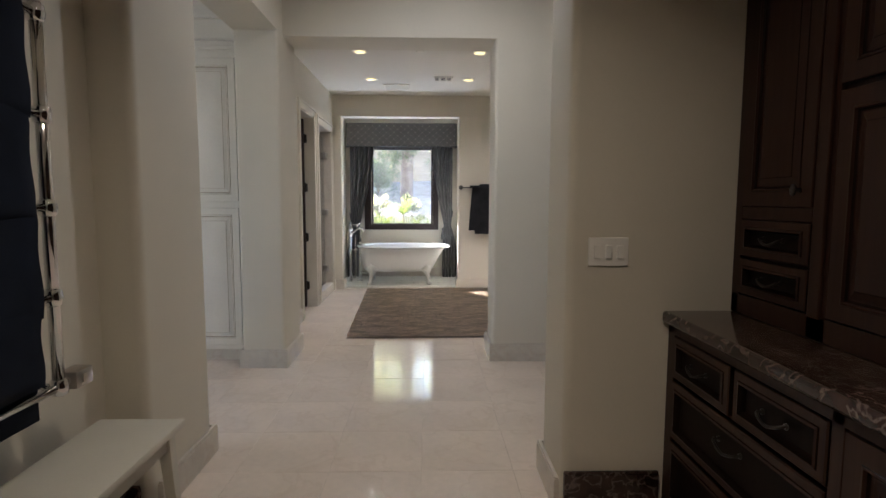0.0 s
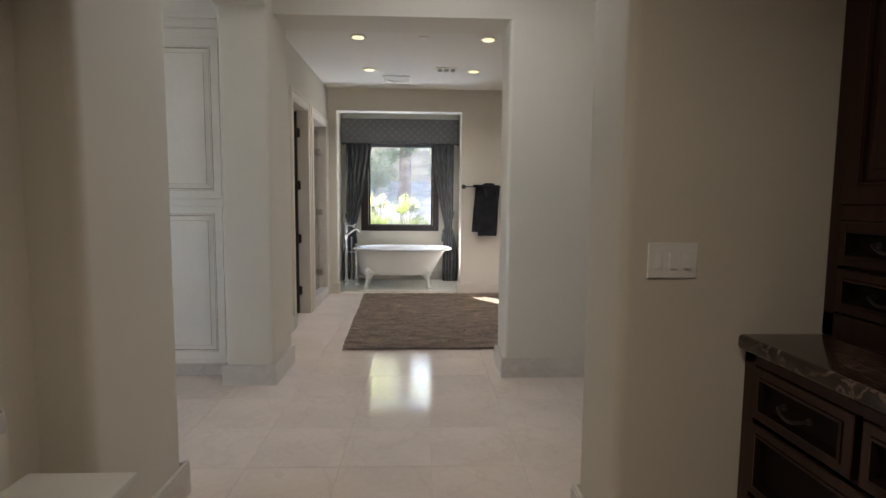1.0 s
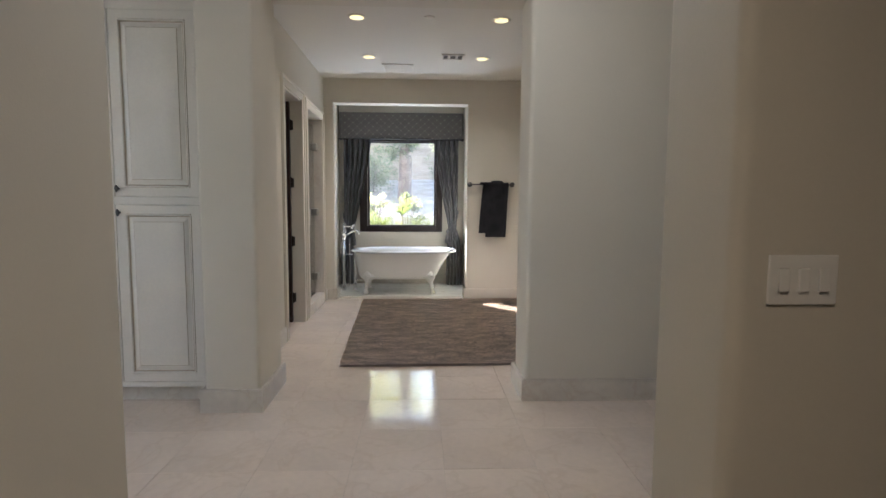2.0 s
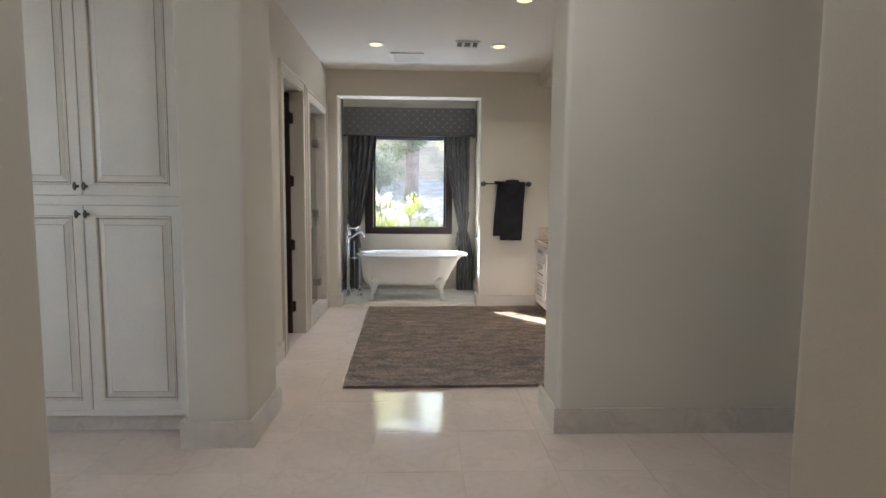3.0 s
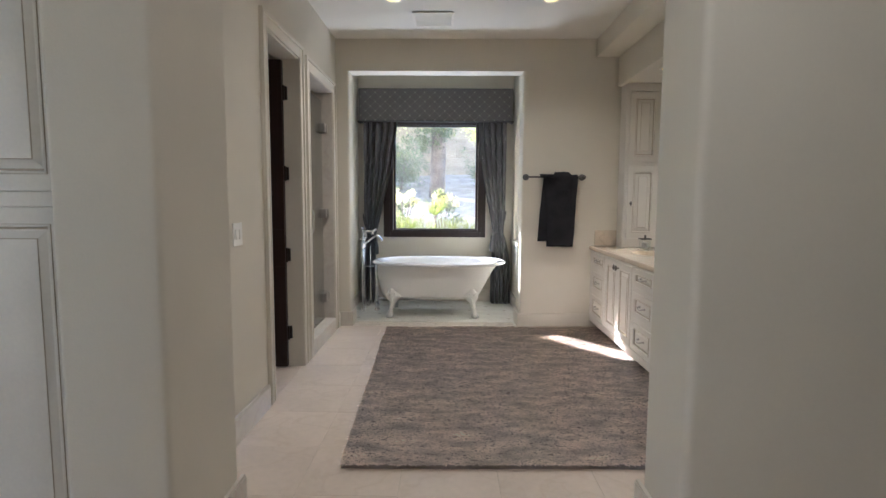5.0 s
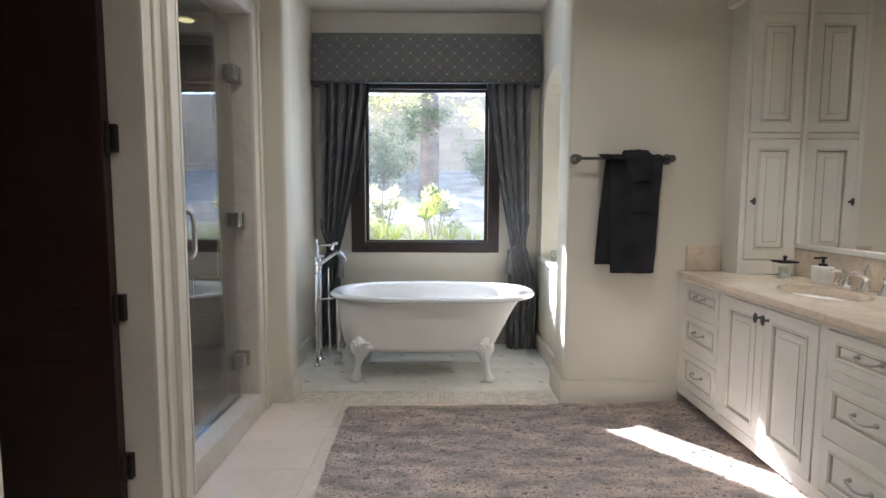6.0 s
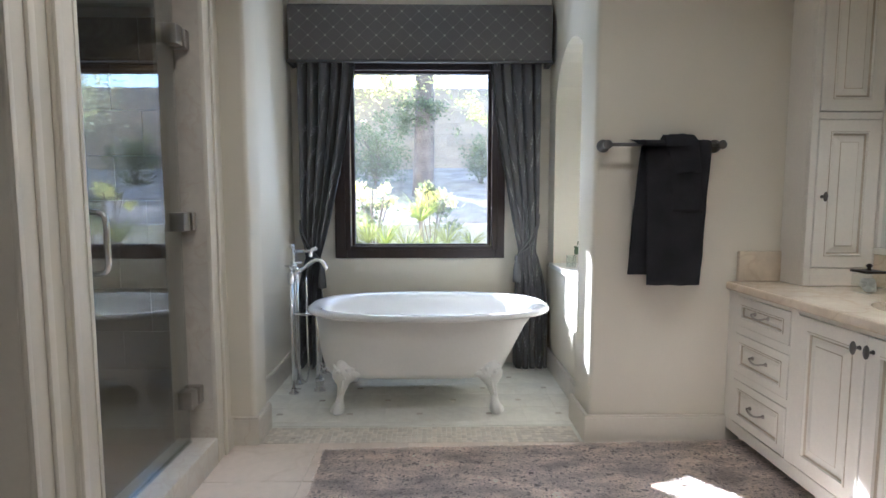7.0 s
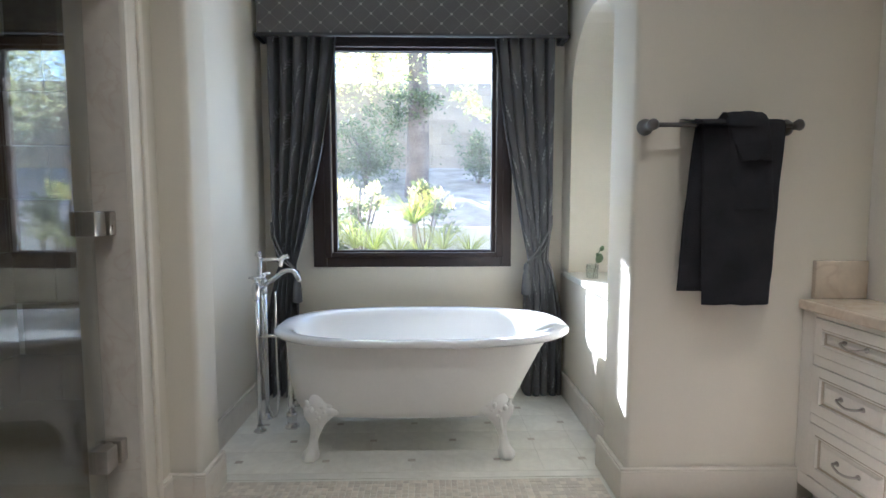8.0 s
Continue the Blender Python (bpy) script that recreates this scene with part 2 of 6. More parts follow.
        fac = math_node(n, l, "MULTIPLY", math_node(n, l, "MULTIPLY", math_node(n, l, "MAXIMUM", leafs, stem), some), 0.5)
    mix = n.new("ShaderNodeMixRGB")
    l.new(fac, mix.inputs[0])
    l.new(old, mix.inputs[1])
    mix.inputs[2].default_value = rgb(thread)
    l.new(mix.outputs[0], b.inputs["Base Color"])
    return m


PAINT = material("cream_wall_paint", (0.68, 0.634, 0.53), 0.7, var=0.025, scale=1.5, fine=90, bump=0.12, bump_scale=160, spec=0.3)
CEIL = material("ceiling_paint", (0.72, 0.685, 0.60), 0.8, var=0.02, scale=1.2, fine=90, bump=0.1, bump_scale=150, spec=0.2)
TRIM = material("cream_trim_paint", (0.72, 0.67, 0.57), 0.4, var=0.04, scale=2, fine=70)
CABINET = material("antique_white_cabinet_paint", (0.74, 0.70, 0.62), 0.38, var=0.05, scale=3, fine=80, bump=0.05)
GLAZE = material("umber_glaze_in_grooves", (0.48, 0.41, 0.31), 0.5, var=0.2, scale=6)
FLOOR_TILE = veined("polished_cream_marble_tile", (0.735, 0.63, 0.53), (0.61, 0.49, 0.38), 0.105, 2.0, 0.3, 0.025, per_object=0.022, contrast=0.07)
PALE_GROUT = material("pale_grout", (0.70, 0.68, 0.60), 0.9, var=0.06)
GROUT = material("beige_grout", (0.66, 0.59, 0.48), 0.9, var=0.1)
BASE = veined("honed_beige_stone_base", (0.63, 0.58, 0.50), (0.50, 0.38, 0.30), 0.35, 3.0, 0.3, 0.02)
COUNTER = veined("polished_cream_stone_counter", (0.66, 0.56, 0.43), (0.46, 0.34, 0.22), 0.12, 3.0, 0.35, 0.03, contrast=0.14)
WHITE_TILE = veined("pale_alcove_tile", (0.72, 0.70, 0.62), (0.60, 0.56, 0.47), 0.3, 3.0, 0.3, 0.06, per_object=0.03)
MOSAIC = material("tumbled_stone_mosaic", (0.58, 0.52, 0.43), 0.6, var=0.12, scale=8, per_object=0.13)
MOSAIC_DARK = material("darker_stone_mosaic", (0.52, 0.465, 0.39), 0.6, var=0.12, scale=8)
MOSAIC_LIGHT = material("paler_stone_mosaic", (0.63, 0.57, 0.47), 0.6, var=0.12, scale=8)
DOT = material("taupe_tile_inset", (0.48, 0.43, 0.36), 0.5, var=0.15, scale=20, per_object=0.2)
SHOWER_TILE = veined("taupe_shower_stone", (0.25, 0.185, 0.125), (0.15, 0.105, 0.07), 0.3, 3.0, 0.5, 0.08, per_object=0.1)
DARK_WOOD = grain("dark_stained_walnut", (0.056, 0.026, 0.017), (0.014, 0.007, 0.005), 0.34)
DARK_WOOD.node_tree.nodes["Principled BSDF"].inputs["Specular IOR Level"].default_value = 0.22
# Near-black tone for grooves and the floors of recessed drawer fronts
DARK_RECESS = grain("dark_grooves_and_recess_floors", (0.012, 0.006, 0.004), (0.005, 0.003, 0.002), 0.4)
DARK_RECESS.node_tree.nodes["Principled BSDF"].inputs["Specular IOR Level"].default_value = 0.1
DARK_DOOR = grain("dark_stained_door_wood", (0.044, 0.019, 0.012), (0.009, 0.005, 0.004), 0.42)
WINDOW_WOOD = grain("mahogany_window_wood", (0.034, 0.017, 0.012), (0.012, 0.007, 0.005), 0.4)
DARK_MARBLE = veined("dark_brown_emperador_marble", (0.032, 0.017, 0.013), (0.34, 0.26, 0.21), 0.12, 9.0, 0.34, 0.035, contrast=0.6)
ENAMEL = material("white_porcelain_enamel", (0.74, 0.735, 0.72), 0.08, var=0.01, coat=0.5)
TUB_PAINT = material("painted_cast_iron", (0.76, 0.745, 0.70), 0.35, var=0.03, bump=0.08, bump_scale=60)
CHROME = material("polished_chrome", (0.78, 0.78, 0.78), 0.08, metal=1.0, var=0.03)
NICKEL = material("brushed_nickel", (0.45, 0.42, 0.38), 0.3, metal=1.0, var=0.08)
PEWTER = material("antique_pewter", (0.15, 0.14, 0.13), 0.36, metal=1.0, var=0.15)
OLD_IRON = material("aged_dark_iron", (0.085, 0.078, 0.072), 0.34, metal=1.0, var=0.2)
BRONZE = material("oil_rubbed_bronze", (0.035, 0.028, 0.024), 0.45, metal=0.6, var=0.2)
PLASTIC = material("ivory_switch_plastic", (0.86, 0.84, 0.78), 0.35, var=0.02)
VALANCE = fabric("grey_lattice_fabric", (0.108, 0.102, 0.096), (0.42, 0.40, 0.36), "lattice")
DRAPE = fabric("slate_sprig_drapery", (0.080, 0.079, 0.079), (0.46, 0.46, 0.45), "sprig")
PIPING = material("plain_grey_fabric", (0.085, 0.085, 0.085), 0.8, var=0.1, fine=300)
CORD = material("silver_grey_cord", (0.12, 0.12, 0.12), 0.7, var=0.15, fine=300)
TOWEL = material("charcoal_terry", (0.028, 0.028, 0.031), 0.95, var=0.3, scale=8, fine=350, bump=1.0, bump_scale=300, spec=0.15)
NAVY_TOWEL = material("navy_terry", (0.010, 0.014, 0.026), 0.95, var=0.25, scale=8, fine=350, bump=0.9, bump_scale=420, spec=0.15)
# Backing toned darker than the yarn, putting shade between the tufts
RUG = material("gap_shaded_taupe_shag", (0.36, 0.315, 0.29), 0.95, var=0.25, scale=5, fine=55, spec=0.1)
BENCH_PAINT = material("ivory_bench_paint", (0.58, 0.55, 0.46), 0.45, var=0.04)
MIRROR = bpy.data.materials.new("silvered_mirror")
MIRROR.use_nodes = True
MIRROR.node_tree.nodes["Principled BSDF"].inputs["Base Color"].default_value = (0.86, 0.87, 0.86, 1)
MIRROR.node_tree.nodes["Principled BSDF"].inputs["Metallic"].default_value = 1.0
MIRROR.node_tree.nodes["Principled BSDF"].inputs["Roughness"].default_value = 0.01
PANE = glass_mat("window_glass", glare_veil=0.007)
SHOWER_GLASS = glass_mat("shower_glass", (0.90, 0.92, 0.90), 0.0, 0.17)
JAR_GLASS = glass_mat("jar_glass", (0.95, 0.97, 0.96))
LAMP_GLOW = glow("lit_downlight_lens", (1.0, 0.80, 0.33), 0.16)
OUT_WALL = material("split_face_block", (0.44, 0.345, 0.26), 0.9, var=0.16, scale=1.5, fine=30, bump=0.8, bump_scale=40, per_object=0.10)
STUCCO = material("exterior_stucco", (0.55, 0.50, 0.42), 0.9, var=0.08, bump=0.5, bump_scale=80)
MULCH = material("pale_gravel_soil", (0.36, 0.31, 0.275), 0.95, var=0.3, scale=4, fine=35, bump=1.0, bump_scale=30)
CONCRETE = material("pale_concrete", (0.60, 0.59, 0.56), 0.85, var=0.1, scale=2, fine=40)
BARK = material("grey_brown_bark", (0.25, 0.20, 0.17), 0.9, var=0.4, scale=6, fine=30, bump=1.0, bump_scale=18)
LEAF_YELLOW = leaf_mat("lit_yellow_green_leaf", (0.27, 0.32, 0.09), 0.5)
LEAF_FROND = leaf_mat("pale_frond", (0.30, 0.33, 0.16), 0.45)
LEAF_WHITE = leaf_mat("silvery_tree_leaf", (0.48, 0.50, 0.46), 0.4)
LEAF_SPRIG = leaf_mat("sprig_leaf", (0.07, 0.11, 0.05), 0.3)
LEAF_CREAM = leaf_mat("pale_cream_blossom", (0.78, 0.78, 0.58), 0.5)
LEAF_GREY = leaf_mat("grey_green_leaf", (0.17, 0.20, 0.15), 0.4)
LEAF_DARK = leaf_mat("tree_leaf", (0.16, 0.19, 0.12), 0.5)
# Both leaf colours are raised to hold the glare of backlit crowns
LEAF_SUN_PALED = leaf_mat("sun_paled_tree_leaf", (0.56, 0.58, 0.44), 0.65)
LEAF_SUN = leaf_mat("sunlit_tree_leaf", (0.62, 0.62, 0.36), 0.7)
WHITE_STUFF = material("white_cotton", (0.78, 0.77, 0.74), 0.9, var=0.05, fine=120, bump=0.4)
CERAMIC = material("glazed_white_ceramic", (0.76, 0.74, 0.68), 0.15, var=0.02)
BLACK = material("black_plastic", (0.012, 0.012, 0.012), 0.35, var=0.1)

# ---- building helpers ----
ORIGIN = {}


def thing(name, loc, label, category, group="", kind=""):
    ob = new(name)
    ob.location = loc
    ob.empty_display_size = 0.1
    ORIGIN[ob.name] = Vector(loc)
    return tagged(ob, label, category, group, kind)


def part(name, bm, mat, parent=None, label="", smooth=False, kind=""):
    """Links a bmesh, given in world places, as one mesh object under its parent."""
    me = bpy.data.meshes.new(name)
    o = ORIGIN.get(parent.name, Vector()) if parent else Vector()
    if o.length:
        bmesh.ops.translate(bm, verts=bm.verts, vec=-o)
    if smooth:
        for f in bm.faces:
            f.smooth = True
    bm.to_mesh(me)
    bm.free()
    for m in mat if isinstance(mat, (list, tuple)) else (mat,):
        me.materials.append(m)
    ob = new(name, me)
    ob.parent = parent
    if parent:
        ORIGIN[ob.name] = o
    if smooth == "auto":
        me.set_sharp_from_angle(angle=radians(35))
    return tagged(ob, label, kind=kind)


def solo(name, bm, mat, label, category, kind="", group="", smooth=False):
    ob = part(name, bm, mat, None, label, smooth, kind)
    return tagged(ob, category=category, group=group)


def box(bm, x0, x1, y0, y1, z0, z1, bev=0.0, seg=2, upright=False, mi=0):
    r = bmesh.ops.create_cube(bm, size=1.0)
    vs = r["verts"]
    for v in vs:
        v.co = Vector((x0 if v.co.x < 0 else x1, y0 if v.co.y < 0 else y1, z0 if v.co.z < 0 else z1))
    faces = set(f for v in vs for f in v.link_faces)
    for f in faces:
        f.material_index = mi
    if bev:
        es = set(e for v in vs for e in v.link_edges)
        if upright:
            es = [e for e in es if abs(e.verts[0].co.z - e.verts[1].co.z) > 1e-6]
        bmesh.ops.bevel(bm, geom=list(es), offset=bev, segments=seg, profile=0.5, affect="EDGES", material=-1)
    return bm


def boxes(*rows, bev=0.0, seg=2, upright=False):
    bm = bmesh.new()
    for r in rows:
        box(bm, *r, bev=bev, seg=seg, upright=upright)
    return bm


def tube(bm, pts, r, sides=10, caps=True, radii=None):
    """A round bar along points."""
    pts = [Vector(p) for p in pts]
    rings = []
    d0 = (pts[1] - pts[0]).normalized()
    ref = Vector((0, 0, 1)) if abs(d0.z) < 0.9 else Vector((1, 0, 0))
    for i, p in enumerate(pts):
        d = (pts[min(i + 1, len(pts) - 1)] - pts[max(i - 1, 0)]).normalized()
        a = d.cross(ref).normalized()
        b = d.cross(a)
        ref = -b
        rr = radii[i] if radii else r
        rings.append([bm.verts.new(p + rr * (a * math.cos(t) + b * math.sin(t))) for t in (2 * math.pi * k / sides for k in range(sides))])
    for q0, q1 in zip(rings, rings[1:]):
        for k in range(sides):
            bm.faces.new((q0[k], q0[(k + 1) % sides], q1[(k + 1) % sides], q1[k]))
    if caps:
        bm.faces.new(rings[0])
        bm.faces.new(rings[-1][::-1])
    bmesh.ops.recalc_face_normals(bm, faces=bm.faces)
    return bm


def curve_pts(ctrl, n=8):
    """A smooth line through points (Catmull-Rom)."""
    c = [Vector(p) for p in ctrl]
    c = [c[0] * 2 - c[1]] + c + [c[-1] * 2 - c[-2]]
    out = []
    for i in range(1, len(c) - 2):
        for k in range(n):
            t = k / n
            out.append(0.5 * (2 * c[i] + (c[i + 1] - c[i - 1]) * t + (2 * c[i - 1] - 5 * c[i] + 4 * c[i + 1] - c[i + 2]) * t * t + (3 * c[i] - c[i - 1] - 3 * c[i + 1] + c[i + 2]) * t ** 3))
    return out + [c[-2]]


def lathe(bm, profile, centre, sides=20, mi=0):
    """Turns rows of (radius, height) about an upright axis."""
    cx, cy, cz = centre
    rings = [[bm.verts.new((cx + r * math.cos(2 * math.pi * k / sides), cy + r * math.sin(2 * math.pi * k / sides), cz + h)) for k in range(sides)] for r, h in profile]
    for a, b in zip(rings, rings[1:]):
        for k in range(sides):
            f = bm.faces.new((a[k], a[(k + 1) % sides], b[(k + 1) % sides], b[k]))
            f.material_index = mi
    bm.faces.new(rings[0][::-1]).material_index = mi
    bm.faces.new(rings[-1]).material_index = mi
    return bm


def facing(x, y, z, way):
    """A frame whose local x runs along a face and whose local -y looks out of it: way is '-y', '-x' or '+x'."""
    return pose(x, y, z, 0, 0, {"-y": 0, "-x": -90, "+x": 90}[way])


def panel(w, h, m, profile, t=0.02, glaze=()):
    """A raised-panel front of width w and height h, its lower left corner at m. profile: rows of (inset, depth); steps named in glaze take the second material."""
    bm = bmesh.new()
    loops = []
    for inset, d in [(0, t)] + list(profile):
        loops.append([bm.verts.new(m @ Vector(p)) for p in ((inset, d, inset), (w - inset, d, inset), (w - inset, d, h - inset), (inset, d, h - inset))])
    for i, (a, b) in enumerate(zip(loops, loops[1:])):
        for k in range(4):
            f = bm.faces.new((a[k], a[(k + 1) % 4], b[(k + 1) % 4], b[k]))
            f.material_index = 1 if i in glaze else 0
    bm.faces.new(loops[-1]).material_index = 1 if len(loops) - 1 in glaze else 0
    bm.faces.new(loops[0][::-1])
    return bm


RAISED = [(0.0, 0.002), (0.002, 0.0), (0.052, 0.0), (0.054, -0.003), (0.060, -0.004), (0.063, 0.004), (0.067, 0.009), (0.070, 0.009), (0.074, 0.009), (0.098, 0.002), (0.101, 0.0)]
RAISED_GLAZE = (3, 6, 7, 10)
DRAWER = [(0.0, 0.002), (0.002, 0.0), (0.036, 0.0), (0.038, -0.003), (0.043, -0.004), (0.046, 0.004), (0.050, 0.009), (0.053, 0.009), (0.066, 0.003)]
DRAWER_GLAZE = (3, 6, 7)


def pull(parent, m, length, mat, label="", drop=0.012):
    """A bowed bar handle, its middle at m's origin, standing out along local -y."""
    bm = bmesh.new()
    h = length / 2
    tube(bm, [m @ Vector(p) for p in curve_pts([(-h, 0, 0.004), (-h, -0.018, 0.003), (-h * 0.55, -0.024, -drop * 0.6), (0, -0.027, -drop), (h * 0.55, -0.024, -drop * 0.6), (h, -0.018, 0.003), (h, 0, 0.004)], 4)], 0.0045, 8)
    for s in (-h, h):
        tube(bm, [m @ Vector((s, 0.001, 0.004)), m @ Vector((s, -0.004, 0.004))], 0.009, 10)
    return part("handle", bm, mat, parent, label, True)


def knob(parent, m, mat, label="", tall=0.022):
    bm = bmesh.new()
    tube(bm, [m @ Vector((0, 0.001, 0)), m @ Vector((0, -0.006, 0)), m @ Vector((0, -0.018, 0))], 0.006, 8, radii=[0.009, 0.005, 0.005])
    r = bmesh.ops.create_uvsphere(bm, u_segments=10, v_segments=8, radius=1.0, matrix=m @ pose(0, -0.024, 0) @ Matrix.Diagonal((0.010, 0.009, tall, 1)))
    return part("knob", bm, mat, parent, label, True)


# ---- the large structure ----
H, HH = 2.732, 3.05


def structure(name, bm, mat, label, category, smooth=False):
    return solo(name, bm, mat, label, category, "structure", smooth=smooth)


# Dressing room
structure("wall_1", boxes((-1.0, -0.82, -1.6, 2.66, 0, H)), PAINT, "cream painted plaster wall of the dressing room", "wall")
structure("wall_2", boxes((2.45, 2.6, -1.6, 2.66, 0, H)), PAINT, "cream painted plaster wall behind dark cabinets", "wall")
structure("wall_3", boxes((-1.0, 2.6, -1.75, -1.6, 0, H)), PAINT, "cream painted plaster wall closing the dressing room", "wall")
structure("ceiling_1", boxes((-1.0, 2.6, -1.75, 2.66, H, H + 0.1)), CEIL, "pale painted ceiling of the dressing room", "ceiling")
# Piers of the first opening, with rounded plaster corners
structure("wall_4", boxes((-1.0, -0.655, 2.66, 3.24, 0, 2.5), bev=0.035, seg=5, upright=True), PAINT, "cream plaster pier with rounded corners beside the first opening", "wall", "auto")
structure("wall_5", boxes((0.985, 2.6, 2.66, 3.03, 0, 2.5), bev=0.035, seg=5, upright=True), PAINT, "cream plaster wall with rounded corners, light switches on it", "wall", "auto")
structure("wall_6", boxes((-1.0, -0.655, 2.662, 3.24, 2.5, HH), (-0.655, 2.6, 2.662, 3.03, 2.5, HH)), PAINT, "cream plaster header over the first opening", "wall")
# Cross hall
structure("wall_7", boxes((-0.97, -0.65, 3.242, 4.608, 2.5, HH)), PAINT, "cream plaster header over the hall opening", "wall")
structure("wall_8", boxes((-0.97, -0.65, 4.61, 5.1, 0, 2.5), bev=0.02, seg=4, upright=True), PAINT, "cream plaster pier with rounded corners beside the bathroom opening", "wall", "auto")
structure("wall_9", boxes((0.952, 2.6, 4.75, 5.1, 0, 2.5), bev=0.03, seg=5, upright=True), PAINT, "plain cream plaster wall with rounded corner", "wall", "auto")
structure("wall_10", boxes((-0.97, 2.6, 4.75, 5.1, 2.5, HH), (-0.97, -0.65, 4.61, 4.75, 2.5, HH)), PAINT, "cream plaster header over the bathroom opening", "wall")
structure("wall_11", boxes((2.31, 2.6, 4.6, 4.749, 0, HH), (2.31, 2.6, 3.03, 3.45, 0, HH), (2.31, 2.6, 3.45, 4.6, 2.5, HH), bev=0.015, upright=True), PAINT, "cream plaster wall with a wide opening to a side room", "wall", "auto")
structure("wall_12", boxes((4.4, 4.5, 2.9, 5.1, 0, HH), (2.6, 4.4, 2.8, 2.9, 0, HH), (2.6, 4.4, 5.1, 5.2, 0, HH)), PAINT, "cream plaster walls closing the side room", "wall")
structure("ceiling_2", boxes((-5.2, 4.5, 1.4, 5.2, HH, HH + 0.1)), CEIL, "pale painted ceiling of the cross hall", "ceiling")
structure("wall_13", boxes((-5.2, -5.05, 1.4, 1.8, 0, HH), (-5.2, -5.05, 2.6, 5.4, 0, HH), (-5.2, -5.05, 1.8, 2.6, 0, 1.15), (-5.2, -5.05, 1.8, 2.6, 2.45, HH), (-5.05, -1.0, 1.3, 1.4, 0, HH)), PAINT, "cream plaster walls of the side hall with a window opening", "wall")
structure("wall_14", boxes((-5.05, -0.97, 5.12, 5.25, 0, HH)), PAINT, "cream plaster wall behind the linen cabinets", "wall")
structure("ceiling_3", boxes((-0.97, 2.6, 5.1, 8.4, H, H + 0.1)), CEIL, "pale painted bathroom ceiling", "ceiling")
# Bathroom
XL = -0.90
structure("wall_15", boxes((-1.05, XL, 5.1, 6.235, 0, H), (-1.05, XL, 6.235, 6.955, 2.24, H), (-1.05, XL, 6.955, 7.17, 0, H), (-1.05, XL, 7.17, 8.02, 2.21, H), (-1.05, XL, 8.02, 8.2, 0, H)), PAINT, "cream plaster bathroom wall with a door and a shower opening", "wall")
structure("wall_16", boxes((2.13, 2.3, 5.1, 8.2, 0, H)), PAINT, "cream plaster wall behind the vanity and mirror", "wall")
structure("wall_17", boxes((-1.05, -0.78, 8.2, 8.385, 0, 2.44), (0.868, 2.3, 8.2, 8.47, 0, 2.44), bev=0.022, seg=4, upright=True), PAINT, "cream plaster wall pierced by the tub alcove", "wall", "auto")
structure("wall_18", boxes((-1.05, 2.3, 8.2, 8.385, 2.44, H)), PAINT, "cream plaster header over the tub alcove", "wall")
structure("bulkhead", boxes((1.54, 2.129, 5.101, 8.199, 2.57, H - 0.001), (1.75, 2.129, 5.101, 8.199, 2.30, 2.57), bev=0.004), PAINT, "stepped cream plaster bulkhead over the vanity", "bulkhead")


def arch_wall():
    """The alcove's side wall with an arched niche cut through its thickness."""
    bm = bmesh.new()
    x0, x1, ya, yb, z0, zt = 0.935, 1.30, 8.58, 9.34, 0.76, 1.80
    n, r = 14, (yb - ya) / 2
    prof = [(ya, z0)] + [((ya + yb) / 2 - r * math.cos(math.pi * k / n), zt + r * math.sin(math.pi * k / n)) for k in range(n + 1)] + [(yb, z0)]
    outer = [(8.38, z0)] + [(8.38 + (9.6 - 8.38) * k / n, H) for k in range(n + 1)] + [(9.6, z0)]
    fr, bk, of = ([bm.verts.new((x, y, z)) for y, z in p] for x, p in ((x0, prof), (x1, prof), (x0, outer)))
    for k in range(len(prof) - 1):
        bm.faces.new((fr[k], fr[k + 1], of[k + 1], of[k]))
        bm.faces.new((fr[k], bk[k], bk[k + 1], fr[k + 1]))
    bm.faces.new(bk)
    bmesh.ops.recalc_face_normals(bm, faces=bm.faces)
    box(bm, x0, x1 + 0.1, 8.386, 9.6, 0, z0 - 0.03)
    box(bm, x1 + 0.005, x1 + 0.1, 8.386, 9.6, z0 - 0.03, H)
    return bm


structure("wall_19", arch_wall(), PAINT, "cream plaster alcove wall with a deep arched niche", "wall")
structure("niche_sill", boxes((0.915, 1.299, 8.56, 9.40, 0.73, 0.765), bev=0.006), WHITE_TILE, "pale stone sill in the arched niche", "sill")
structure("wall_20", boxes((-1.05, -0.92, 8.386, 9.6, 0, H)), PAINT, "cream plaster side wall of the tub alcove", "wall")
WX0, WX1, WZ0, WZ1, WY = -0.50, 0.515, 0.86, 2.13, 9.53
OX0, OX1, OZ1 = WX0 - 0.13, WX1 + 0.05, WZ1 + 0.10
structure("wall_21", boxes((-3.0, OX0, 9.6, 9.66, -0.4, H), (OX1, 3.0, 9.6, 9.66, -0.4, H), (OX0, OX1, 9.6, 9.66, -0.4, WZ0), (OX0, OX1, 9.6, 9.66, OZ1, H),
                         (-0.919, WX0, WY, 9.599, 0, H), (WX1, 0.934, WY, 9.599, 0, H), (WX0, WX1, WY, 9.599, 0, WZ0), (WX0, WX1, WY, 9.599, WZ1, H)), PAINT, "cream plaster alcove back wall pierced by the window", "wall")
structure("ceiling_4", boxes((-1.05, 1.4, 8.386, 9.66, H, H + 0.1)), CEIL, "pale painted ceiling of the tub alcove", "ceiling")
# Unseen eave added to cut off the top of the sunbeam
structure("roof", boxes((-5.3, 4.6, -1.9, 11.14, HH + 0.12, HH + 0.3)), STUCCO, "plain unseen roof slab, its deep eave added to trim the sun", "roof")

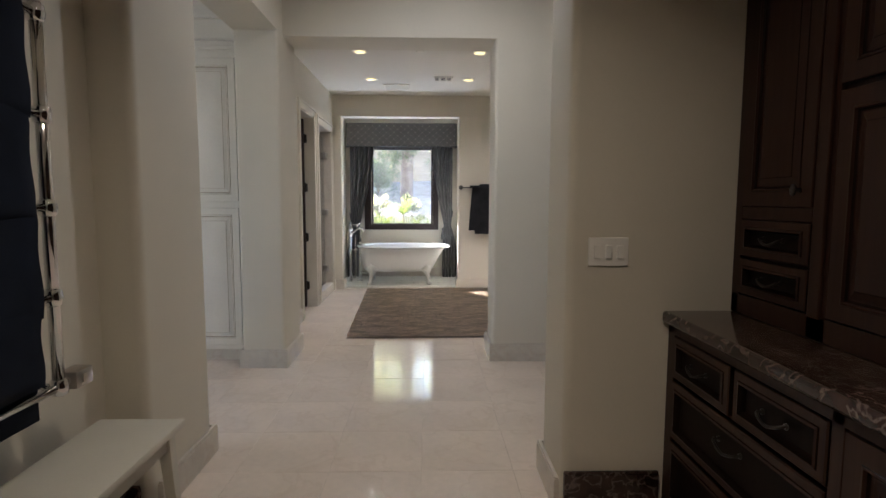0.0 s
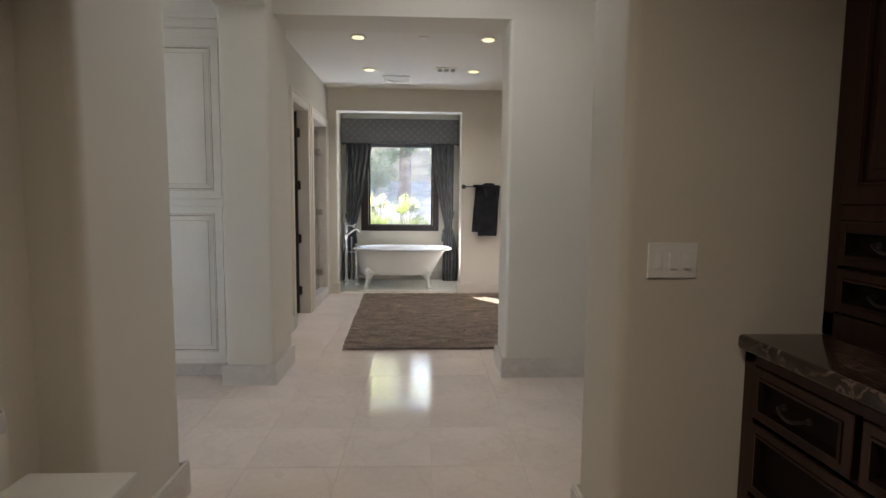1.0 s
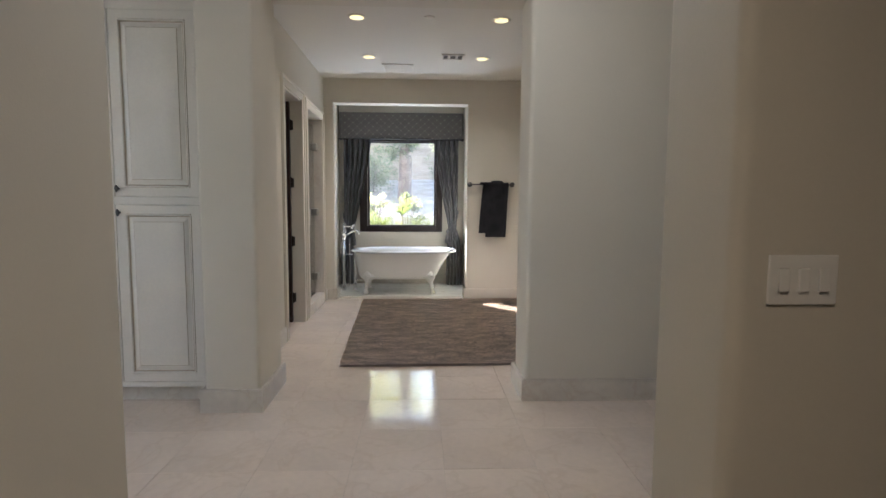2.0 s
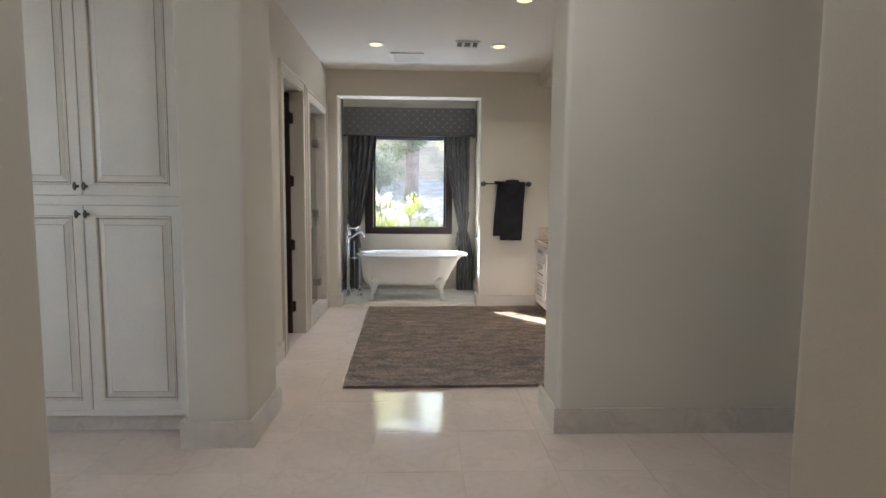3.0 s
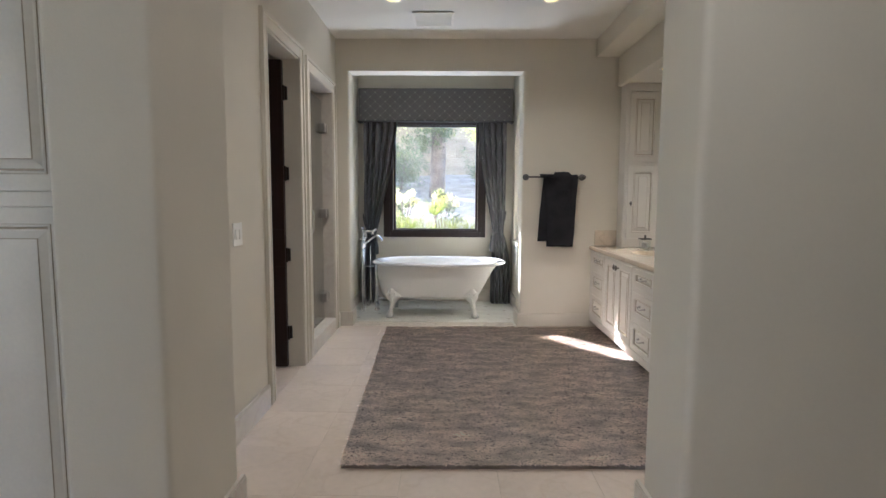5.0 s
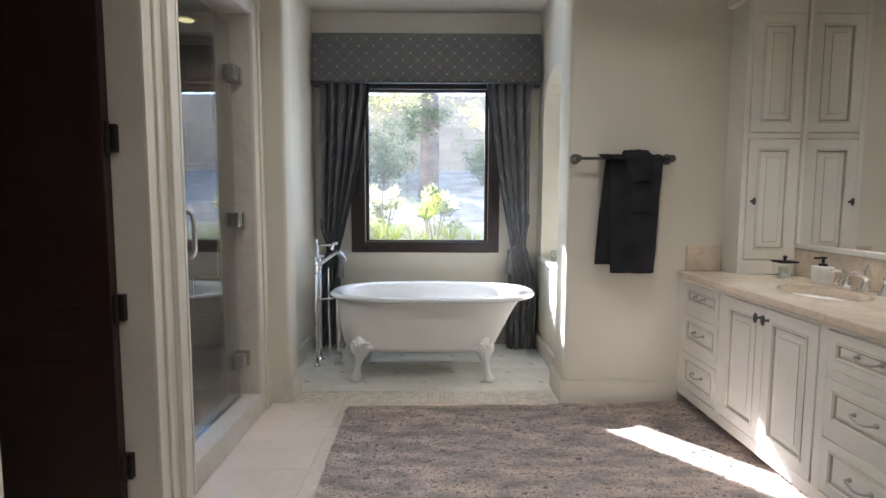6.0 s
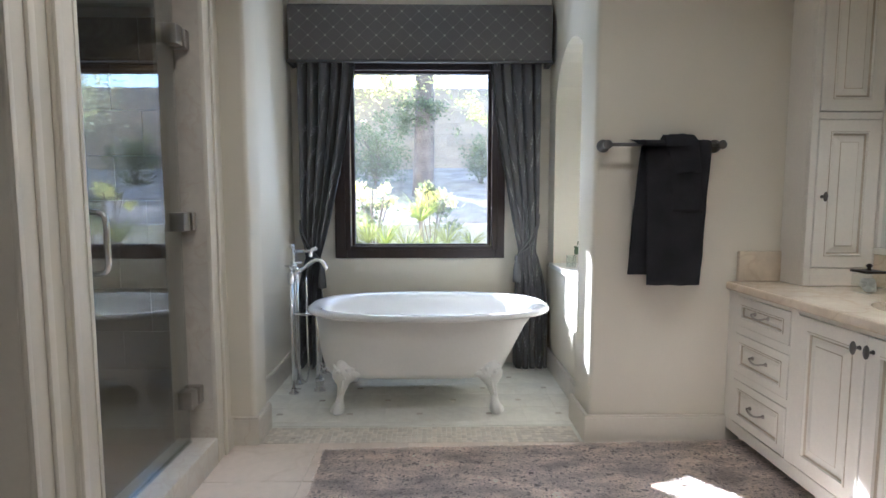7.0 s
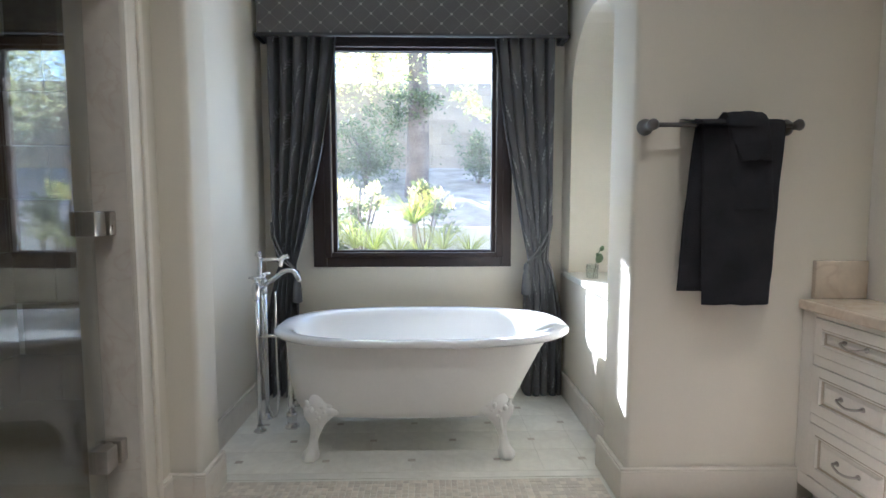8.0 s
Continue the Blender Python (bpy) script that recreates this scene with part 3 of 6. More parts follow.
# Small room behind the dark door and the shower, both seen through their openings
structure("wall_22", boxes((-2.6, -2.5, 5.3, 7.1, 0, 2.6), (-2.5, -1.05, 5.25, 5.3, 0, 2.6), (-2.5, -1.05, 7.06, 7.1, 0, 2.6)), PAINT, "cream plaster walls of the small toilet room", "wall")
structure("ceiling_5", boxes((-2.6, -1.05, 5.25, 7.1, 2.6, 2.7)), CEIL, "pale ceiling of the small toilet room", "ceiling")
structure("ceiling_6", boxes((-2.4, -1.05, 7.1, 9.4, 2.47, 2.57)), CEIL, "pale ceiling of the shower", "ceiling")


def base_run(rows, h=0.14, t=0.02, mat=None, name="baseboard", label="beige stone baseboard with a rounded top along the wall"):
    """A stone baseboard in straight runs, its top edge eased."""
    for x0, x1, y0, y1 in rows:
        bm = boxes((x0, x1, y0, y1, 0, h - 0.012))
        box(bm, x0 + 0.003 * (x1 - x0 < 0.05), x1 - 0.003 * (x1 - x0 < 0.05), y0 + 0.003 * (y1 - y0 < 0.05), y1 - 0.003 * (y1 - y0 < 0.05), h - 0.012, h, 0.003)
        structure(name, bm, mat or BASE, label, "baseboard")


t = 0.022
base_run([(-0.655, -0.655 + t, 2.70, 3.24 + t), (-1.0, -0.655, 3.24, 3.24 + t), (0.985 - t, 0.985, 2.70, 3.03 + t), (0.985, 2.3, 3.03, 3.03 + t),
          (-0.97 - t, -0.65 + t, 4.61 - t, 4.61), (-0.65, -0.65 + t, 4.61, 5.1 + t), (-0.97 - t, -0.97, 4.61, 4.72), (0.952 - t, 0.952, 4.75, 5.1 + t), (0.952 - t, 2.31, 4.75 - t, 4.75),
          (2.31 - t, 2.31, 4.6 - t, 4.75 - t), (XL, XL + t, 5.12, 6.15), (XL, XL + t, 8.09, 8.2 - t), (XL, -0.78 + t, 8.2 - t, 8.2), (-0.78, -0.78 + t, 8.2, 8.385), (-0.92, -0.92 + t, 8.386, 9.528), (0.935 - t, 0.935, 8.493, 9.528), (-0.898, 0.913, WY - t, WY)])
base_run([(0.868 - t, 1.548, 8.2 - t, 8.2), (0.868 - t, 0.868, 8.2, 8.47 + t), (0.868, 0.912, 8.47, 8.47 + t)], mat=TRIM, label="cream painted baseboard along the towel wall")
base_run([(0.99, 1.375, 2.66 - 0.02, 2.66)], 0.19, 0.02, DARK_MARBLE, label="dark brown marble baseboard under the switch wall")
base_run([(-0.82, -0.80, -1.6, 2.64), (-0.80, -0.70, 2.64, 2.66)], 0.15, 0.02, DARK_MARBLE, label="dark brown marble baseboard in the dressing room")


# ---- lights in the ceiling ----
def downlight(x, y, z):
    ob = thing("downlight", (x, y, z), "small round recessed ceiling downlight, lit warm yellow; added in hall and dressing room", "ceiling light", "recessed ceiling lights")
    bm = bmesh.new()
    lathe(bm, [(0.058, 0.0), (0.075, -0.001), (0.078, -0.006), (0.070, -0.010), (0.058, -0.006)], (x, y, z), 24)
    part("trim_ring", bm, TRIM, ob, "white trim ring", True)
    bm = bmesh.new()
    lathe(bm, [(0.056, -0.004), (0.056, -0.009), (0.04, -0.014), (0.012, -0.016)], (x, y, z), 20)
    part("lens", bm, LAMP_GLOW, ob, "glowing lens", True)
    return ob


# The last four fixtures, over dressing room and hall, are unseen additions
for x, y, z in DOWNLIGHTS + [(1.93, 7.47, 2.30), (1.93, 6.1, 2.30), (-1.66, 8.92, 2.47), (0.45, 0.0, H), (0.45, 1.55, H), (0.55, 3.72, HH), (1.9, 3.72, HH)]:
    downlight(x, y, z)
# ---- ground and floor bed ----
structure("floor", boxes((-5.2, 4.5, -1.75, 8.199, -0.12, -0.0022)), GROUT, "beige grouted bed under the marble floor tiles", "floor")
structure("floor_1", boxes((-1.05, 1.4, 8.201, 9.6, -0.12, -0.0015)), PALE_GROUT, "beige grouted bed of the alcove floor", "floor")

# ---- linen cabinets in the side hall ----
def linen_cabinet(x0, x1, label):
    """A tall two-tier cabinet: four raised-panel doors, recessed toe, frieze and crown."""
    y = 4.745
    ob = thing("linen_cabinet", ((x0 + x1) / 2, 4.9, 0), label, "cabinet", "tall linen cabinets")
    bm = boxes((x0, x1, y + 0.021, 5.119, 0.105, 2.36))
    for r in ((x0, x1, 0.105, 0.137), (x0, x1, 1.215, 1.262), (x0, x1, 2.335, 2.38)):
        box(bm, r[0], r[1], y + 0.003, y + 0.022, r[2], r[3], 0.002)
    part("body", bm, CABINET, ob)
    part("toe_kick", boxes((x0, x1, y + 0.07, y + 0.09, 0.0, 0.105)), BASE, ob, "beige stone toe kick")
    bm = boxes((x0, x1, y + 0.02, 5.119, 2.38, HH - 0.002))
    for k, (d, z0, z1) in enumerate(((0.012, 2.40, 2.43), (0.0, 2.46, 2.475), (-0.02, 2.62, 2.65))):
        box(bm, x0, x1, y + d, y + 0.03, z0, z1, 0.004)
    part("frieze", bm, CABINET, ob, "moulded frieze above the doors")
    m = (x0 + x1) / 2
    for z0, z1 in ((0.139, 1.213), (1.264, 2.333)):
        for side, (a, b) in enumerate(((x0 + 0.012, m - 0.002), (m + 0.002, x1 - 0.012))):
            d = part("door", panel(b - a, z1 - z0, facing(a, y - 0.002, z0, "-y"), RAISED, 0.022, RAISED_GLAZE), (CABINET, GLAZE), ob)
            kz = z1 - 0.045 if z0 < 1 else z0 + 0.045
            knob(d, facing(b - 0.020 if side == 0 else a + 0.020, y - 0.002, kz, "-y"), PEWTER, "dark pewter knob")
    return ob


linen_cabinet(-2.010, -1.005, "tall antique-white cabinet with four raised-panel doors and nickel knobs")
linen_cabinet(-3.020, -2.020, "tall antique-white cabinet with four raised-panel doors, beside its twin")


# ---- wall plates ----
def switch_plate(cx, cz, y, gangs, way, w, h, label):
    m = {"-y": lambda u: facing(cx + u, y, cz, "-y"), "+x": lambda u: facing(y, cx + u, cz, "+x")}[way]
    base = m(0)
    ob = thing("light_switch", base.translation, label, "light switch")
    bm = bmesh.new()
    box(bm, -w / 2, w / 2, -0.006, 0.001, -h / 2, h / 2, 0.003, 2)
    bmesh.ops.transform(bm, matrix=base, verts=bm.verts)
    part("plate", bm, PLASTIC, ob)
    for g in range(gangs):
        u = (g - (gangs - 1) / 2) * 0.046
        bm = bmesh.new()
        box(bm, -0.012, 0.012, -0.010, -0.004, -0.026, 0.026, 0.002)
        for v in bm.verts:
            if v.co.z < -0.02 and v.co.y < -0.006:
                v.co.y -= 0.002
        bmesh.ops.transform(bm, matrix=m(u), verts=bm.verts)
        part("rocker", bm, PLASTIC, ob)
    return ob


switch_plate(1.144, 1.082, 2.66, 3, "-y", 0.158, 0.112, "ivory three-gang rocker switch plate on cream wall")
switch_plate(5.775, 1.06, XL, 2, "+x", 0.115, 0.118, "ivory two-gang rocker switch plate on bathroom wall")
switch_plate(5.62, 0.305, XL, 1, "+x", 0.072, 0.115, "ivory single wall outlet low on bathroom wall")


# ---- dark dressing-room cabinets ----
def dark_pull(parent, m, length=0.10):
    return pull(parent, m, length, OLD_IRON, "aged dark iron bar pull", 0.014)


DARK_DRAWER = [(0.0, 0.004), (0.004, 0.0), (0.026, 0.0), (0.028, -0.004), (0.035, -0.006), (0.040, 0.004), (0.044, 0.016), (0.050, 0.016)]
DARK_DRAWER_RECESS = (0, 3, 5, 6, 7, 8)


def dark_base():
    x = 1.395
    ob = thing("base_cabinet", (1.9, 1.2, 0), "dark-stained wooden base cabinet with drawers under brown marble", "cabinet")
    part("body", boxes((x + 0.02, 2.449, -0.6, 2.655, 0.0, 0.800)), DARK_WOOD, ob)
    bm = boxes((x, x + 0.021, 2.60, 2.655, 0.0, 0.80), (x, x + 0.021, 1.76, 1.80, 0.0, 0.80), (x, x + 0.021, -0.6, 2.655, 0.765, 0.80), (x, x + 0.021, -0.6, 2.655, 0.0, 0.09), bev=0.002)
    part("face_frame", bm, DARK_WOOD, ob)
    rows = [(2.60, 2.215, 0.60, 0.762, True), (2.195, 1.80, 0.60, 0.762, True), (2.60, 1.80, 0.36, 0.585, True), (2.60, 1.80, 0.10, 0.345, True), (1.755, 1.30, 0.10, 0.762, False), (1.28, 0.82, 0.10, 0.762, False)]
    for ya, yb, z0, z1, dr in rows:
        d = part("drawer_front" if dr else "door", panel(ya - yb - 0.006, z1 - z0, facing(x - 0.006, ya - 0.003, z0, "-x"), DARK_DRAWER if dr else RAISED, 0.024, DARK_DRAWER_RECESS if dr else RAISED_GLAZE), (DARK_WOOD, DARK_RECESS), ob)
        if dr:
            dark_pull(d, facing(x - 0.003, (ya + yb) / 2, (z0 + z1) / 2 + (0.03 if ya - yb > 0.5 else 0), "-x"), 0.12 if ya - yb > 0.5 else 0.10)
    return ob


def dark_upper():
    x = 1.64
    ob = thing("hutch_cabinet", (2.0, 1.2, 0.85), "dark-stained wooden upper hutch with panelled doors and small drawers", "cabinet")
    part("body", boxes((x + 0.02, 2.449, -0.6, 2.655, 0.851, 2.70)), DARK_WOOD, ob)
    bm = boxes((x, x + 0.021, 2.61, 2.655, 0.851, 2.70), (x, x + 0.021, 2.16, 2.24, 0.851, 2.70), (x, x + 0.021, -0.6, 2.655, 0.851, 0.925), (x, x + 0.021, 2.24, 2.61, 1.215, 1.26), bev=0.002)
    box(bm, x - 0.012, x + 0.001, 2.175, 2.225, 0.92, 2.70, 0.004)
    part("face_frame", bm, DARK_WOOD, ob)
    for ya, yb, z0, z1, k in [(2.61, 2.24, 0.93, 1.065, "d"), (2.61, 2.24, 1.075, 1.212, "d"), (2.61, 2.24, 1.262, 2.66, "k"), (2.155, 1.75, 0.93, 1.60, ""), (2.155, 1.75, 1.62, 2.66, ""), (1.745, 1.34, 0.93, 1.60, ""), (1.745, 1.34, 1.62, 2.66, "")]:
        d = part("drawer_front" if k == "d" else "door", panel(ya - yb - 0.006, z1 - z0, facing(x - 0.006, ya - 0.003, z0, "-x"), DARK_DRAWER if k == "d" else RAISED, 0.024, DARK_DRAWER_RECESS if k == "d" else RAISED_GLAZE), (DARK_WOOD, DARK_RECESS), ob)
        if k == "d":
            dark_pull(d, facing(x - 0.003, (ya + yb) / 2 - 0.01, (z0 + z1) / 2, "-x"), 0.10)
        if k == "k":
            knob(d, facing(x - 0.006, yb + 0.055, z0 + 0.055, "-x"), PEWTER, "antique pewter knob", 0.020)
    return ob


dark_base()
dark_upper()
bm = boxes((1.365, 2.449, -0.6, 2.658, 0.802, 0.850), bev=0.014, seg=4)
solo("countertop", bm, DARK_MARBLE, "polished dark brown marble countertop with pale veins and rounded edge", "countertop", smooth="auto")


# ---- heated towel rail and bench ----
def towel_rail():
    ob = thing("towel_rail", (-0.73, 1.75, 0.7), "wall-mounted chrome ladder towel rail hung with navy towels", "towel rail")
    x = -0.66
    zs = (0.722, 0.992, 1.255, 1.52, 1.80)
    for y in (2.185, 1.30):
        bm = bmesh.new()
        tube(bm, [(x, y, 0.70), (x, y, 1.83)], 0.017, 16)
        part("upright", bm, CHROME, ob, "", True)
        for z in zs:
            bm = bmesh.new()
            lathe(bm, [(0.016, -0.026), (0.023, -0.021), (0.026, 0.0), (0.023, 0.021), (0.016, 0.026)], (x, y, z), 14)
            part("collar", bm, CHROME, ob, "", True)
        for z in (0.722, 1.80):
            bm = bmesh.new()
            tube(bm, [(x, y, z), (-0.82, y, z)], 0.010, 10)
            tube(bm, [(-0.812, y, z), (-0.8199, y, z)], 0.028, 14)
            part("wall_bracket", bm, CHROME, ob, "", True)
    for z in zs:
        bm = bmesh.new()
        tube(bm, [(x, 1.30, z), (x, 2.185, z)], 0.0125, 12)
        part("rung", bm, CHROME, ob, "", True)
    bm = boxes((-0.69, -0.63, 2.22, 2.30, 0.70, 0.755), bev=0.005)
    tube(bm, [(x, 2.185, 0.728), (x, 2.24, 0.728)], 0.012, 10)
    box(bm, -0.629, -0.626, 2.245, 2.275, 0.715, 0.742, 0.001)
    part("heater_box", bm, NICKEL, ob, "square brushed heater control", "auto")


towel_rail()


def draped(y0, y1, zbar, front, back, x, bar=0.016, thick=0.012, seed=0, fold=0.004):
    """A towel hung over a bar: a folded sheet with two hanging sides and slow ripples."""
    bm = bmesh.new()
    prof = [(bar, -front)]
    prof += [(bar + 0.004 * math.sin(k), -front * (1 - k / 8)) for k in range(1, 8)]
    prof += [(bar * math.cos(a), bar * math.sin(a)) for a in (math.pi * k / 8 for k in range(9))]
    prof += [(-bar, -back * k / 6) for k in range(1, 7)]
    n = 16
    rows = []
    for i in range(n + 1):
        u = i / n
        row = []
        for d, h in prof:
            w = noise.noise(Vector((u * 3 + seed, h * 3, seed))) * fold * (1 + abs(h) * 4)
            y = y0 + (y1 - y0) * u
            dz = 0.004 * noise.noise(Vector((u * 5, seed, 1.0)))
            row.append(bm.verts.new((x + d + (w if d > 0 else -abs(w) * 0.3), y, zbar + h + dz)))
        rows.append(row)
    for a, b in zip(rows, rows[1:]):
        for k in range(len(prof) - 1):
            bm.faces.new((a[k], a[k + 1], b[k + 1], b[k]))
    bmesh.ops.recalc_face_normals(bm, faces=bm.faces)
    bmesh.ops.solidify(bm, geom=bm.faces, thickness=thick)
    bmesh.ops.recalc_face_normals(bm, faces=bm.faces)
    return bm


for k, (z, f) in enumerate(((1.80, 0.30), (1.52, 0.30), (1.255, 0.31), (0.992, 0.24))):
    solo("towel", draped(1.36, 2.115 - 0.008 * (k % 2), z, f, f - 0.05 if k < 3 else 0.34, -0.66, 0.019, 0.014, k + 3), NAVY_TOWEL, "thick navy terry towel folded over a chrome rung", "towel", group="navy towels on the rail", smooth=True)


def bench():
    ob = thing("bench", (-0.61, 2.0, 0), "low ivory painted bench with flared legs against the wall", "bench")
    part("seat", boxes((-0.765, -0.455, 1.42, 2.535, 0.448, 0.475), bev=0.006), BENCH_PAINT, ob, "", "auto")
    bm = boxes((-0.735, -0.715, 1.47, 2.50, 0.385, 0.447), (-0.505, -0.487, 1.47, 2.50, 0.385, 0.447), (-0.735, -0.487, 2.475, 2.495, 0.385, 0.447))
    part("apron", bm, BENCH_PAINT, ob)
    for sx, x in ((1, -0.50), (-1, -0.72)):
        for sy, y in ((1, 2.475), (-1, 1.49)):
            bm = bmesh.new()
            box(bm, -0.022, 0.022, -0.022, 0.022, 0, 0.447, 0.003)
            for v in bm.verts:
                f = 1 - v.co.z / 0.447
                v.co.x = v.co.x * (1 - 0.25 * f) + x + 0.022 * sx * f * (1 if sx > 0 else 0.3)
                v.co.y = v.co.y * (1 - 0.25 * f) + y + 0.02 * sy * f
            part("leg", bm, BENCH_PAINT, ob)


bench()
# Black block that fills the space below the seat
bm = boxes((-0.74, -0.53, 1.75, 2.36, 0.002, 0.20), bev=0.02, seg=3)
solo("under_bench_block", bm, BLACK, "plain black rounded block under the bench", "storage box", smooth="auto")


# ---- bathroom door, casings and shower ----
def casing(name, ya, yb, ztop, x, label, legs=True, w=0.09, z0=0.0):
    """Moulded trim round an opening, its own steps proud of the wall."""
    ob = thing(name, (x, (ya + yb) / 2, 0), label, "door casing", kind="structure")
    for y0, y1, s in ((ya - w, ya, 1), (yb, yb + w, -1)):
        bm = boxes((x - 0.001, x + 0.014, y0, y1, z0, ztop + w), bev=0.003)
        o = (y0, y0 + 0.025) if s > 0 else (y1 - 0.025, y1)
        i = (y1 - 0.016, y1) if s > 0 else (y0, y0 + 0.016)
        box(bm, x + 0.013, x + 0.026, *o, z0, ztop + w, 0.004)
        box(bm, x + 0.013, x + 0.019, *i, z0, ztop, 0.003)
        part("jamb_casing", bm, TRIM, ob, "", "auto")
    bm = boxes((x - 0.001, x + 0.014, ya, yb, ztop, ztop + w), bev=0.003)
    box(bm, x + 0.013, x + 0.026, ya - w + 0.025, yb + w - 0.025, ztop + w - 0.025, ztop + w, 0.004)
    part("head_casing", bm, TRIM, ob, "", "auto")
    return ob


c = casing("door_casing", 6.26, 6.93, 2.235, XL, "cream painted moulded casing round the dark door")
for row in ((6.93, 6.954, 0, 2.221), (6.236, 6.26, 0, 2.221), (6.236, 6.954, 2.222, 2.239)):
    part("jamb_liner", boxes((-1.051, XL + 0.001) + row), TRIM, c)


def dark_door():
    """The panelled leaf, swung open into the small room."""
    ob = thing("door_1", (-1.0, 6.92, 0), "dark-stained wooden panelled door standing open", "door")
    w, h = 0.665, 2.21
    prof = [(0.0, 0.002), (0.002, 0.0), (0.10, 0.0), (0.104, 0.008), (0.110, 0.012), (0.125, 0.012), (0.15, 0.006)]
    bm = boxes((-1.005 - w, -1.005, 6.888, 6.925, 0.008, h), bev=0.002)
    for z0, z1 in ((0.008, 0.75), (0.75, 1.02), (1.02, h)):
        b2 = panel(w, z1 - z0, facing(-1.005 - w, 6.885, z0, "-y"), prof, 0.006)
        me = bpy.data.meshes.new("tmp")
        b2.to_mesh(me)
        b2.free()
        bm.from_mesh(me)
        bpy.data.meshes.remove(me)
    part("leaf", bm, DARK_DOOR, ob)
    for z in (1.985, 1.42, 0.835, 0.26):
        bm = boxes((-1.015, -0.975, 6.905, 6.929, z - 0.046, z + 0.046), bev=0.002)
        tube(bm, [(-0.994, 6.893, z - 0.052), (-0.994, 6.893, z + 0.052)], 0.0085, 10)
        part("hinge", bm, BRONZE, ob, "black bronze butt hinge", "auto")
    bm = bmesh.new()
    tube(bm, [(-1.60, 6.885, 1.0), (-1.60, 6.84, 1.0), (-1.50, 6.835, 1.0)], 0.008, 8)
    part("door_handle", bm, BRONZE, ob, "bronze lever handle", True)


dark_door()
c = casing("shower_casing", 7.19, 8.0, 2.20, XL, "cream stone casing round the shower opening", w=0.098, z0=0.002)
for row in ((7.171, 7.19, 0, 2.195), (8.0, 8.019, 0, 2.195), (7.171, 8.019, 2.196, 2.209)):
    part("jamb_liner", boxes((-1.051, XL + 0.001) + row), BASE, c)
structure("shower_curb", boxes((-1.06, XL + 0.018, 7.191, 7.999, 0.0, 0.125), bev=0.006), BASE, "pale polished stone curb at the shower door", "curb", "auto")


def shower_door():
    ob = thing("shower_door", (-0.995, 7.6, 0.13), "frameless clear glass shower door with dark nickel hinges", "shower door")
    part("glass", boxes((-0.990, -0.980, 7.20, 7.945, 0.135, 2.12), bev=0.001), SHOWER_GLASS, ob)
    for z in (1.875, 1.108, 0.335):
        bm = boxes((-1.003, -0.940, 7.885, 7.945, z - 0.040, z + 0.040), (-1.010, -0.938, 7.962, 7.999, z - 0.040, z + 0.040), bev=0.006)
        tube(bm, [(-0.975, 7.953, z - 0.036), (-0.975, 7.953, z + 0.036)], 0.011, 12)
        part("hinge", bm, NICKEL, ob, "square dark nickel hinge", "auto")
    bm = bmesh.new()
    tube(bm, curve_pts([(-0.99, 7.30, 1.16), (-0.93, 7.30, 1.16), (-0.905, 7.30, 1.14), (-0.903, 7.30, 1.06), (-0.905, 7.30, 0.99), (-0.93, 7.30, 0.97), (-0.99, 7.30, 0.97)], 5), 0.0095, 12)
    for z in (1.16, 0.97):
        tube(bm, [(-0.980, 7.30, z), (-0.974, 7.30, z)], 0.015, 14)
    part("handle", bm, CHROME, ob, "chrome D-shaped pull", True)
    part("bottom_sweep", boxes((-0.995, -0.975, 7.20, 7.945, 0.127, 0.1345)), SHOWER_GLASS, ob)


shower_door()


# ---- tub alcove: window, valance, curtains ----
def window():
    ob = thing("window_1", (0, 9.55, WZ0), "dark mahogany framed window with one clear pane", "window", kind="structure")
    x0, x1, z0, z1 = -0.619, 0.612, 0.782, 2.20
    gx0, gx1, gz0, gz1 = -0.474, 0.488, 0.885, 2.10
    y = WY - 0.001

    def ring(a, b, ya, yb, bev):
        bm = bmesh.new()
        (ax0, ax1, az0, az1), (bx0, bx1, bz0, bz1) = a, b
        for r in ((ax0, bx0, az0, az1), (bx1, ax1, az0, az1), (bx0, bx1, az0, bz0), (bx0, bx1, bz1, az1)):
            box(bm, r[0], r[1], ya, yb, r[2], r[3], bev)
        return bm

    part("window_casing", ring((x0, x1, z0, z1), (-0.535, 0.548, 0.852, 2.14), y - 0.022, y, 0.004), WINDOW_WOOD, ob)
    part("window_frame", ring((-0.545, 0.558, 0.842, 2.15), (-0.505, 0.518, 0.872, 2.118), y - 0.030, y - 0.001, 0.004), WINDOW_WOOD, ob)
    part("sash", ring((-0.507, 0.522, 0.862, 2.125), (gx0, gx1, gz0, gz1), y + 0.004, y + 0.05, 0.005), WINDOW_WOOD, ob)
    p = part("pane", boxes((gx0 - 0.005, gx1 + 0.005, y + 0.030, y + 0.036, gz0 - 0.005, gz1 + 0.005)), PANE, ob)
    p.visible_shadow = False


window()


